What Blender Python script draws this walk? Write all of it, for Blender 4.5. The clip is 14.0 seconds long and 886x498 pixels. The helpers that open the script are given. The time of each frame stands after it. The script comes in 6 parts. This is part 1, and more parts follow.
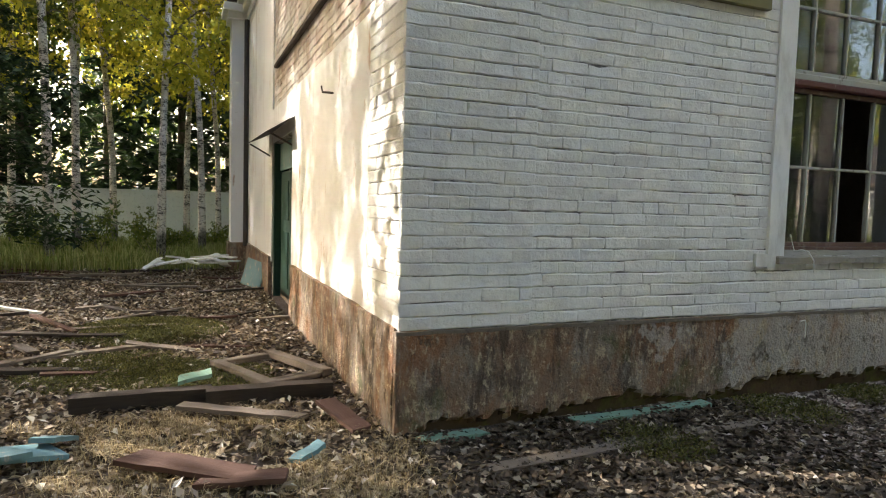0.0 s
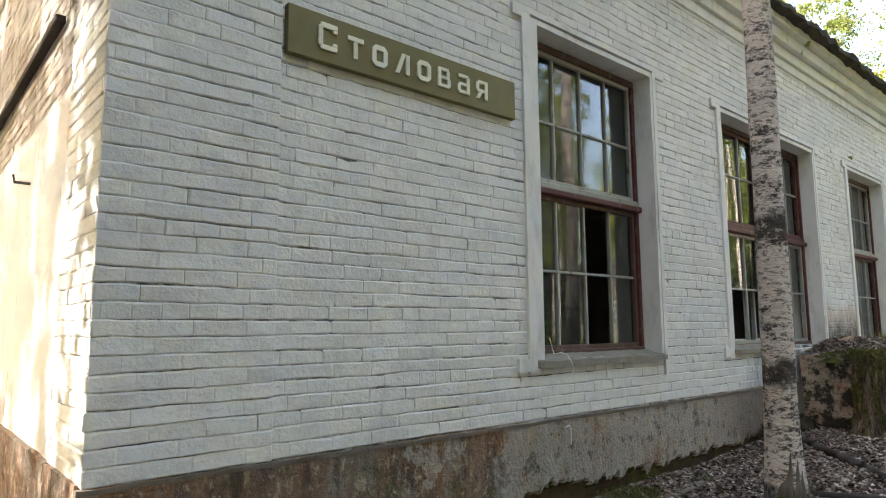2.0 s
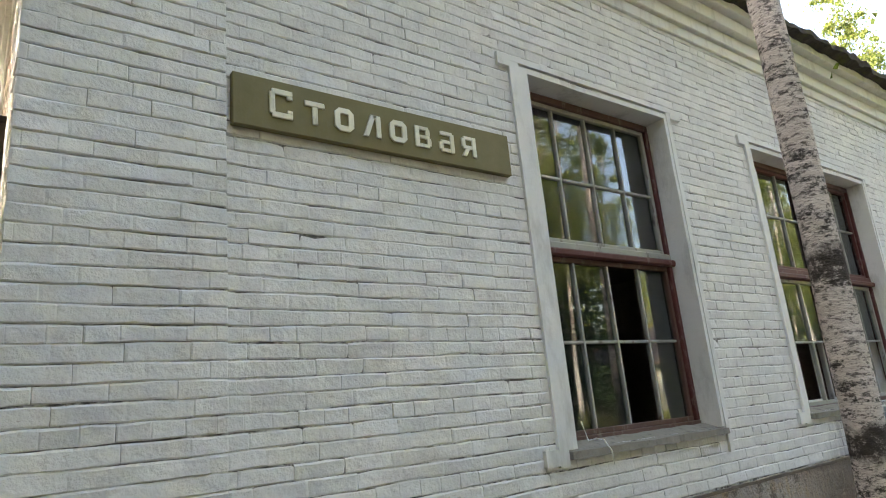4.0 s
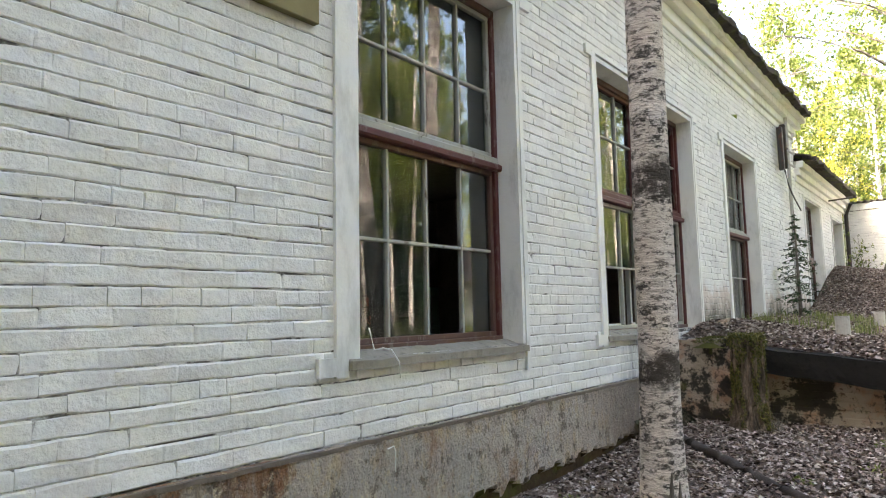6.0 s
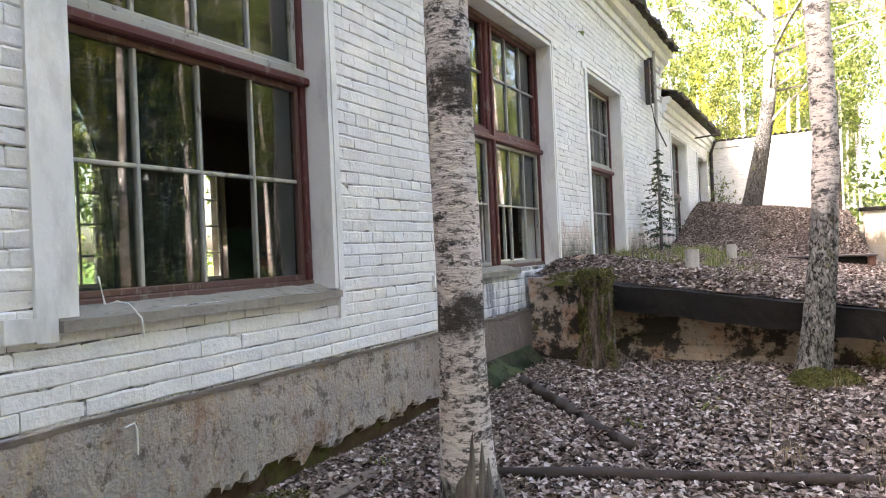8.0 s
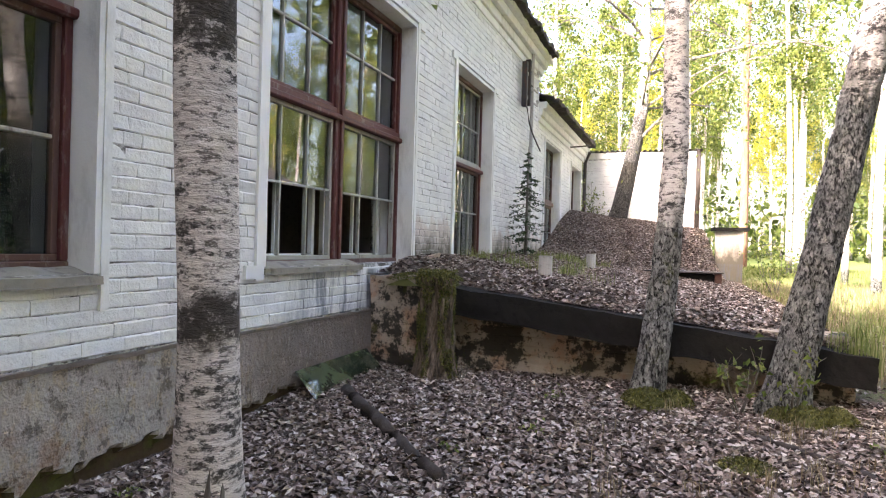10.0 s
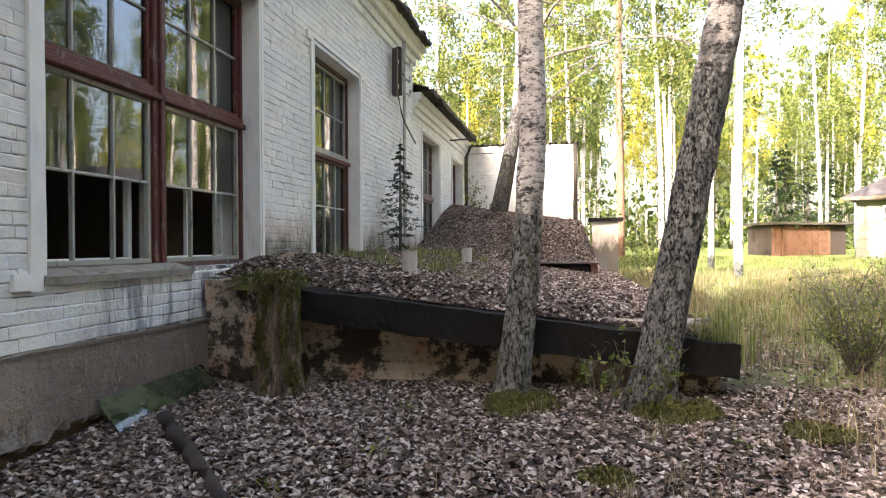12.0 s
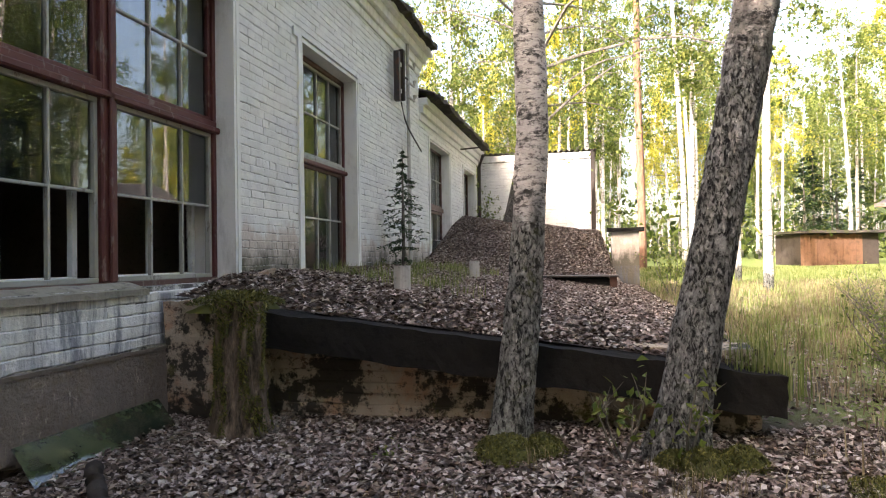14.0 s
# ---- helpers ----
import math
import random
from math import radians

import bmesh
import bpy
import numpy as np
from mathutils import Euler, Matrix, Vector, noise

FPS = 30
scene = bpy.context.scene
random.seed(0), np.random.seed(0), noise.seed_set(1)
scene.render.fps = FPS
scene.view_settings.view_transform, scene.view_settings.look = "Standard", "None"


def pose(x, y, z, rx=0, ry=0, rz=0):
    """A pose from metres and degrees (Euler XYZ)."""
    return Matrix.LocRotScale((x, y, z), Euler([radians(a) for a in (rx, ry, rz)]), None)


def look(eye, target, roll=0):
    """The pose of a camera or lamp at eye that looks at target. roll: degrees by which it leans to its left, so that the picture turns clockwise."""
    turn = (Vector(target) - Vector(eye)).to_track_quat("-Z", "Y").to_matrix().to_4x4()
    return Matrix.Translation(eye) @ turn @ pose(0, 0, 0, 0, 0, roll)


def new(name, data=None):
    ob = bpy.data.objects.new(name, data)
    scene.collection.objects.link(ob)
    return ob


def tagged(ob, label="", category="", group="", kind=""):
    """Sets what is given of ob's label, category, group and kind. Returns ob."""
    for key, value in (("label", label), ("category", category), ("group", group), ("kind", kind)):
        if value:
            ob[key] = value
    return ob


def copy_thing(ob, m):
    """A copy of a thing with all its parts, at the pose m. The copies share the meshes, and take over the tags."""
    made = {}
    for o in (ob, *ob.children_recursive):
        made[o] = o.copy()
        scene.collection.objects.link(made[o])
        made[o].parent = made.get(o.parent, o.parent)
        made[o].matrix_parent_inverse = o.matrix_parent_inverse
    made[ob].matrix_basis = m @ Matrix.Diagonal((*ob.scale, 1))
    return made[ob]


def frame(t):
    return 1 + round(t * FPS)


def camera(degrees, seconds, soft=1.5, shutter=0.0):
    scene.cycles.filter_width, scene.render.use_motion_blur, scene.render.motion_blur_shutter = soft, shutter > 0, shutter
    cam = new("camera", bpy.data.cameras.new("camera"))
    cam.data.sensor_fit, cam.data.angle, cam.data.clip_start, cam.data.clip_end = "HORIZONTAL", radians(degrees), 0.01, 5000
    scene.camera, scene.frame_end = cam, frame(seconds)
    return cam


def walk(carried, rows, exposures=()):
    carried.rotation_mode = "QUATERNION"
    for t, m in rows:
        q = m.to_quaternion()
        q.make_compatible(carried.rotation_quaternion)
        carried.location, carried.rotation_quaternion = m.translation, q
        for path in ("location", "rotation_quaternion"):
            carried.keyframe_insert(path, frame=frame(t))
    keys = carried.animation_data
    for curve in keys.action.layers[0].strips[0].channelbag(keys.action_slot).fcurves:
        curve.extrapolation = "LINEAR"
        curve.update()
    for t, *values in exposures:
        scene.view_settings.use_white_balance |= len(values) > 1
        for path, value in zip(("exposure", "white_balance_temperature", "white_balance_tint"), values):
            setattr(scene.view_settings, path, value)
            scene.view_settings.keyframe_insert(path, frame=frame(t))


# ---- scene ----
cam = camera(69.2, 14.0, 1.1)
PATH = [
    (0, (0.02, 0.018, 1.335), (0.771, 1.867, 1.205), 1.6),
    (0.1, (0.037, 0.034, 1.325), (0.893, 1.835, 1.164), 1.8),
    (0.5, (0.121, 0.149, 1.279), (1.246, 1.798, 1.16), 1.8),
    (1, (0.153, 0.27, 1.269), (1.446, 1.796, 1.264), 1.0),
    (1.5, (0.27, 0.364, 1.288), (1.586, 1.862, 1.429), -1.2),
    (2, (0.483, 0.389, 1.277), (1.788, 1.884, 1.522), -0.4),
    (2.5, (0.644, 0.442, 1.319), (1.903, 1.96, 1.652), -3.1),
    (2.7, (0.694, 0.464, 1.315), (1.974, 1.946, 1.723), -2.9),
    (4.8, (1.363, 0.791, 1.322), (2.494, 2.362, 1.823), -6.2),
    (5, (1.431, 0.855, 1.312), (2.686, 2.348, 1.755), -4.0),
    (5.5, (1.614, 0.987, 1.304), (3.101, 2.3, 1.556), -1.8),
    (6, (1.787, 0.95, 1.274), (3.328, 2.209, 1.473), -1.2),
    (6.5, (1.998, 0.878, 1.261), (3.663, 1.984, 1.25), 0.4),
    (7, (2.198, 0.885, 1.232), (3.881, 1.965, 1.238), -1.2),
    (7.5, (2.461, 0.907, 1.251), (4.166, 1.953, 1.271), -1.4),
    (8, (2.671, 0.855, 1.244), (4.396, 1.867, 1.252), -2.5),
    (8.5, (2.85, 0.729, 1.263), (4.601, 1.695, 1.242), -1.9),
    (9, (3.005, 0.72, 1.262), (4.826, 1.546, 1.215), -1.9),
    (9.2, (3.083, 0.735, 1.254), (4.915, 1.537, 1.217), -1.0),
    (11.3, (3.797, 0.558, 1.208), (5.741, 1.028, 1.166), 0.8),
    (11.5, (3.846, 0.528, 1.19), (5.799, 0.957, 1.13), -0.2),
    (12, (4.054, 0.534, 1.207), (6.016, 0.92, 1.194), -0.3),
    (12.5, (4.247, 0.494, 1.211), (6.222, 0.809, 1.241), -0.3),
    (13, (4.385, 0.483, 1.185), (6.363, 0.774, 1.169), -0.3),
    (13.5, (4.646, 0.457, 1.21), (6.618, 0.791, 1.238), -1.2),
    (14, (4.78, 0.457, 1.213), (6.729, 0.905, 1.241), -0.9),
]
EXPOSURE = [(0, 2.87, 6900, 11), (2, 3.2, 6900, 12), (5, 3.5, 6950, 12), (7, 3.9, 6750, 17), (9.2, 3.75, 6550, 21), (11.3, 3.3, 6600, 18), (14, 2.95, 6750, 17)]
walk(cam, [(t, look(eye, target, roll)) for t, eye, target, roll in PATH], EXPOSURE)


# ---- light ----
SUN_AZ, SUN_EL = radians(148), radians(27)      # azimuth counted from +x towards +y
world = bpy.data.worlds.new("sky")
scene.world = world
world.use_nodes = True
wn = world.node_tree
sky = wn.nodes.new("ShaderNodeTexSky")
sky.sky_type, sky.sun_disc = "NISHITA", False
sky.sun_elevation, sky.sun_rotation = SUN_EL, radians(90) - SUN_AZ
sky.air_density, sky.dust_density, sky.ozone_density = 1.0, 6.0, 0.0
wn.links.new(sky.outputs[0], wn.nodes["Background"].inputs[0])
wn.nodes["Background"].inputs[1].default_value = 0.15
sun_data = bpy.data.lights.new("sun", "SUN")
sun_data.energy, sun_data.angle, sun_data.color = 2.5, radians(0.6), (1.0, 0.965, 0.91)
sun = new("sun", sun_data)
sun_dir = Vector((math.cos(SUN_EL) * math.cos(SUN_AZ), math.cos(SUN_EL) * math.sin(SUN_AZ), math.sin(SUN_EL)))
sun.matrix_world = look(sun_dir * 60, (0, 0, 0))

# ---- materials ----


class Mat:
    """Small builder for node materials; all coordinates in metres."""

    def __init__(self, name, rough=0.8, metal=0.0, spec=0.3):
        self.m = bpy.data.materials.new(name)
        self.m.use_nodes = True
        self.nt = self.m.node_tree
        self.b = self.nt.nodes["Principled BSDF"]
        self.b.inputs["Roughness"].default_value = rough
        self.b.inputs["Metallic"].default_value = metal
        self.b.inputs["Specular IOR Level"].default_value = spec
        self.world_pos = self.nt.nodes.new("ShaderNodeNewGeometry").outputs["Position"]
        self.obj_pos = self.nt.nodes.new("ShaderNodeTexCoord").outputs["Object"]

    def put(self, socket, value):
        if isinstance(value, bpy.types.NodeSocket):
            self.nt.links.new(value, socket)
        elif isinstance(value, tuple):
            socket.default_value = (*value, 1.0)[:len(socket.default_value)]
        else:
            socket.default_value = value

    def noise(self, scale, detail=4.0, rough=0.6, stretch=None, local=False, warp=0.0):
        n = self.nt.nodes.new("ShaderNodeTexNoise")
        n.inputs["Scale"].default_value, n.inputs["Detail"].default_value = scale, detail
        n.inputs["Roughness"].default_value, n.inputs["Distortion"].default_value = rough, warp
        self.nt.links.new(self.coords(stretch, local), n.inputs["Vector"])
        return n.outputs["Fac"]

    def coords(self, stretch=None, local=False):
        src = self.obj_pos if local else self.world_pos
        if not stretch:
            return src
        mp = self.nt.nodes.new("ShaderNodeMapping")
        mp.inputs["Scale"].default_value = stretch
        self.nt.links.new(src, mp.inputs["Vector"])
        return mp.outputs[0]

    def voronoi(self, scale, stretch=None, local=False, feature="F1"):
        n = self.nt.nodes.new("ShaderNodeTexVoronoi")
        n.feature = feature
        n.inputs["Scale"].default_value = scale
        self.nt.links.new(self.coords(stretch, local), n.inputs["Vector"])
        return n.outputs["Distance"]

    def ramp(self, fac, *stops):
        r = self.nt.nodes.new("ShaderNodeValToRGB")
        e = r.color_ramp.elements
        while len(e) < len(stops):
            e.new(0.5)
        for el, (p, c) in zip(e, stops):
            el.position = p
            el.color = (*c, 1) if isinstance(c, tuple) else (c, c, c, 1)
        self.put(r.inputs[0], fac)
        return r.outputs[0]

    def mix(self, fac, a, b, how="MIX"):
        n = self.nt.nodes.new("ShaderNodeMix")
        n.data_type, n.blend_type = "RGBA", how
        self.put(n.inputs[0], fac)
        self.put(n.inputs[6], a)
        self.put(n.inputs[7], b)
        return n.outputs[2]

    def math(self, op, a, b=0.0):
        n = self.nt.nodes.new("ShaderNodeMath")
        n.operation = op
        self.put(n.inputs[0], a)
        self.put(n.inputs[1], b)
        return n.outputs[0]

    def axis(self, which, local=False):
        n = self.nt.nodes.new("ShaderNodeSeparateXYZ")
        self.nt.links.new(self.obj_pos if local else self.world_pos, n.inputs[0])
        return n.outputs[which]

    def island(self):
        return self.nt.nodes.new("ShaderNodeNewGeometry").outputs["Random Per Island"]

    def rand(self):
        return self.nt.nodes.new("ShaderNodeObjectInfo").outputs["Random"]

    def done(self, color, bump=None, strength=0.3, dist=0.01, rough=None):
        self.put(self.b.inputs["Base Color"], color)
        if rough is not None:
            self.put(self.b.inputs["Roughness"], rough)
        if bump is not None:
            n = self.nt.nodes.new("ShaderNodeBump")
            n.inputs["Strength"].default_value, n.inputs["Distance"].default_value = strength, dist
            self.put(n.inputs["Height"], bump)
            self.nt.links.new(n.outputs[0], self.b.inputs["Normal"])
        return self.m


def white_brick():
    k = Mat("whitewashed_brick", 0.75)
    v = k.mix(k.ramp(k.noise(1.7, 5), (0.35, 0.0), (0.7, 1.0)), (0.74, 0.74, 0.71), (0.84, 0.83, 0.80))
    v = k.mix(k.ramp(k.noise(9, 6, 0.7), (0.50, 0.0), (0.70, 0.5)), v, (0.60, 0.60, 0.61))
    per = k.math("ADD", k.math("MULTIPLY", k.island(), 0.5), k.math("MULTIPLY", k.rand(), 0.5))
    v = k.mix(k.ramp(per, (0.05, 0.42), (0.5, 0.0)), v, (0.60, 0.595, 0.60))
    v = k.mix(k.ramp(k.noise(38, 3), (0.70, 0.0), (0.76, 0.8)), v, (0.36, 0.29, 0.25))
    v = k.mix(k.ramp(k.noise(2.3, 6, 0.7, (1, 1, 0.5)), (0.60, 0.0), (0.74, 0.55)), v, (0.55, 0.50, 0.44))
    v = k.mix(k.ramp(k.noise(3.4, 7, 0.75, (1, 1, 1.5)), (0.50, 0.0), (0.62, 0.5)), v, (0.60, 0.58, 0.58))
    v = k.mix(k.ramp(k.noise(16, 6, 0.8, (1, 1, 2.2)), (0.60, 0.0), (0.66, 0.6)), v, (0.44, 0.41, 0.39))
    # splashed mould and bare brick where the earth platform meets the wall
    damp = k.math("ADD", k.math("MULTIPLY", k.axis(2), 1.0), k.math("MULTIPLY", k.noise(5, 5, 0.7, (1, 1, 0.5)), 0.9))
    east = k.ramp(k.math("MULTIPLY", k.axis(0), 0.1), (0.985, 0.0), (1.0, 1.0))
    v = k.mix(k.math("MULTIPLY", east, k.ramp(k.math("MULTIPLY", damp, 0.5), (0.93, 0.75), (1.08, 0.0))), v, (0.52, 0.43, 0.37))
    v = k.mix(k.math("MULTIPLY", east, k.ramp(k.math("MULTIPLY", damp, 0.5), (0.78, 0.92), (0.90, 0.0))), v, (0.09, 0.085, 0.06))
    # rain has run sooty streaks down the bricks under the double window
    under = k.math("MULTIPLY", k.ramp(k.math("MULTIPLY", k.axis(0), 0.1), (0.74, 0.0), (0.80, 1.0)), k.ramp(k.axis(2), (0.98, 1.0), (1.02, 0.0)))
    v = k.mix(k.math("MULTIPLY", under, k.ramp(k.noise(9, 5, 0.7, (1, 1, 0.12)), (0.46, 0.0), (0.60, 0.8))), v, (0.13, 0.14, 0.17))
    h = k.math("ADD", k.noise(60, 4), k.math("ADD", k.math("MULTIPLY", k.noise(24, 3), 1.8), k.math("MULTIPLY", k.noise(8, 3), 2.0)))
    return k.done(v, h, 0.5, 0.008)


def mortar():
    k = Mat("painted_mortar", 0.9)
    v = k.mix(k.ramp(k.noise(7, 6, 0.8), (0.44, 0.0), (0.58, 1.0)), (0.10, 0.095, 0.09), (0.66, 0.65, 0.62))
    return k.done(v, k.noise(70, 3), 0.4, 0.004)


def raw_brick():
    k = Mat("bare_brick", 0.9)
    v = k.mix(k.noise(9, 4), (0.33, 0.24, 0.19), (0.52, 0.45, 0.39))
    v = k.mix(k.ramp(k.noise(2.5, 5), (0.4, 0.0), (0.6, 0.8)), v, (0.68, 0.66, 0.62))
    return k.done(v, k.noise(60, 3), 0.4, 0.005)


def plaster():
    k = Mat("limewashed_plaster", 0.85)
    v = k.mix(k.noise(1.3, 5), (0.72, 0.73, 0.74), (0.84, 0.83, 0.80))
    v = k.mix(k.ramp(k.noise(2.0, 5, 0.65, (1, 1, 0.18)), (0.54, 0.0), (0.68, 0.75)), v, (0.55, 0.50, 0.47))
    v = k.mix(k.ramp(k.noise(1.6, 6, 0.7, (1.5, 1.5, 0.5)), (0.62, 0.0), (0.66, 0.9)), v, (0.50, 0.36, 0.27))
    v = k.mix(k.ramp(k.noise(24, 3), (0.68, 0.0), (0.74, 0.6)), v, (0.40, 0.36, 0.33))
    return k.done(v, k.noise(22, 5), 0.35, 0.01)


def reveal():
    k = Mat("window_plaster", 0.85)
    v = k.mix(k.noise(3, 5), (0.70, 0.71, 0.69), (0.84, 0.83, 0.80))
    v = k.mix(k.ramp(k.noise(5, 6, 0.7, (1, 1, 0.35)), (0.52, 0.0), (0.72, 0.7)), v, (0.46, 0.45, 0.42))
    return k.done(v, k.noise(40, 4), 0.3, 0.006)


def plinth():
    k = Mat("peeling_plinth_render", 0.9)
    v = k.mix(k.ramp(k.noise(1.8, 5, 0.65), (0.38, 0.0), (0.62, 1.0)), (0.19, 0.155, 0.125), (0.25, 0.13, 0.072))
    v = k.mix(k.ramp(k.noise(4, 6, 0.72, (1, 1, 0.35)), (0.50, 0.0), (0.62, 0.85)), v, (0.27, 0.245, 0.215))
    v = k.mix(k.ramp(k.noise(11, 6, 0.75, (1, 1, 0.4)), (0.56, 0.0), (0.62, 0.8)), v, (0.44, 0.36, 0.24))
    v = k.mix(k.ramp(k.noise(7, 6, 0.7, (1, 1, 0.22)), (0.52, 0.0), (0.64, 0.85)), v, (0.06, 0.045, 0.035))
    v = k.mix(k.ramp(k.noise(3.1, 4, 0.6), (0.60, 0.0), (0.68, 0.7)), v, (0.08, 0.09, 0.035))
    # the render east of the first window keeps more of its grey coat
    coat = k.mix(k.noise(6, 6, 0.7), (0.36, 0.34, 0.315), (0.60, 0.56, 0.51))
    coat = k.mix(k.ramp(k.noise(9, 6, 0.75, (1, 1, 0.5)), (0.55, 0.0), (0.61, 0.9)), coat, (0.50, 0.42, 0.30))
    east = k.ramp(k.math("ADD", k.math("MULTIPLY", k.axis(0), 0.16), k.math("MULTIPLY", k.noise(1.4, 5, 0.7), 0.8)), (0.98, 0.0), (1.12, 0.6))
    v = k.mix(east, v, coat)
    v = k.mix(k.ramp(k.noise(13, 7, 0.8, (1, 1, 0.8)), (0.565, 0.0), (0.60, 0.85)), v, (0.46, 0.38, 0.27))
    v = k.mix(k.ramp(k.noise(9, 7, 0.8, (1, 1, 0.7)), (0.545, 0.0), (0.60, 0.75)), v, (0.085, 0.068, 0.055))
    v = k.mix(k.ramp(k.noise(2.7, 6, 0.75, (1, 1, 0.7)), (0.55, 0.0), (0.66, 0.65)), v, (0.22, 0.115, 0.062))
    corner = k.ramp(k.math("ADD", k.math("MULTIPLY", k.axis(0), 0.1), k.math("MULTIPLY", k.noise(3, 5, 0.7), 0.12)), (0.72, 0.0), (0.80, 0.8))
    v = k.mix(corner, v, k.mix(k.noise(5, 6, 0.7), (0.085, 0.068, 0.055), (0.24, 0.19, 0.155)))
    patch = k.ramp(k.noise(2.4, 5, 0.7), (0.44, 0.05), (0.60, 1.0))
    v = k.mix(k.math("MULTIPLY", patch, k.ramp(k.noise(26, 6, 0.8, (1, 1, 0.4)), (0.57, 0.0), (0.63, 0.8))), v, (0.50, 0.44, 0.35))
    v = k.mix(k.math("MULTIPLY", patch, k.ramp(k.noise(21, 6, 0.8, (1, 1, 0.35)), (0.58, 0.0), (0.64, 0.7))), v, (0.07, 0.062, 0.058))
    h = k.math("ADD", k.noise(40, 5), k.math("ADD", k.noise(14, 5, 0.7), k.noise(5, 4)))
    return k.done(v, h, 0.9, 0.018)


def concrete(name, a, b, moss=0.0):
    k = Mat(name, 0.95, 0.0, 0.12)
    v = k.mix(k.noise(4, 6, 0.7), a, b)
    v = k.mix(k.ramp(k.noise(13, 5, 0.7), (0.55, 0.0), (0.68, 0.6)), v, tuple(0.5 * c for c in a))
    if moss:
        v = k.mix(k.ramp(k.noise(3.3, 6, 0.7), (0.5, 0.0), (0.62, moss)), v, (0.10, 0.12, 0.025))
    return k.done(v, k.noise(35, 5), 0.5, 0.01)


def old_wall(name="spalled_render_and_brick", extra_dark=0.0):
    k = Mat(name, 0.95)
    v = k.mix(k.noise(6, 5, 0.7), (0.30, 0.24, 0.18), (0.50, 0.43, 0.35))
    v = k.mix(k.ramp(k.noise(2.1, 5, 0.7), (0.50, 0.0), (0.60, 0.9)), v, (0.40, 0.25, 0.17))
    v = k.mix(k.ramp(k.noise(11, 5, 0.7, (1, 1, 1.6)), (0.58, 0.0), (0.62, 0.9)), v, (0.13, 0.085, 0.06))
    # a positive offset here widens the near-black patches
    v = k.mix(k.ramp(k.noise(2.7, 6, 0.75), (0.49 - extra_dark, 0.0), (0.54 - extra_dark, 0.95)), v, (0.030, 0.027, 0.022))
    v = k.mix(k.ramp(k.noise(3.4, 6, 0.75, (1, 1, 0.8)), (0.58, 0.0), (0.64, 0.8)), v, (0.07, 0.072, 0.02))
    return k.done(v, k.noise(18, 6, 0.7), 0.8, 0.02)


def paint(name, base, worn, amount=0.6, rough=0.55, scale=14, stretch=(1, 1, 0.3)):
    k = Mat(name, rough)
    v = k.mix(k.noise(6, 4), base, tuple(min(1, c * 1.5 + 0.01) for c in base))
    v = k.mix(k.ramp(k.noise(scale, 6, 0.75, stretch), (0.56, 0.0), (0.63, amount)), v, worn)
    return k.done(v, k.noise(45, 4), 0.3, 0.004)


def wood(name, a, b, along=(1, 12, 12), rough=0.85, local=True):
    k = Mat(name, rough)
    v = k.mix(k.noise(5, 6, 0.7, along, local), a, b)
    v = k.mix(k.ramp(k.noise(2.5, 4, 0.6, None, local), (0.5, 0.0), (0.7, 0.6)), v, tuple(0.45 * c for c in a))
    return k.done(v, k.noise(9, 5, 0.7, along, local), 0.5, 0.008)


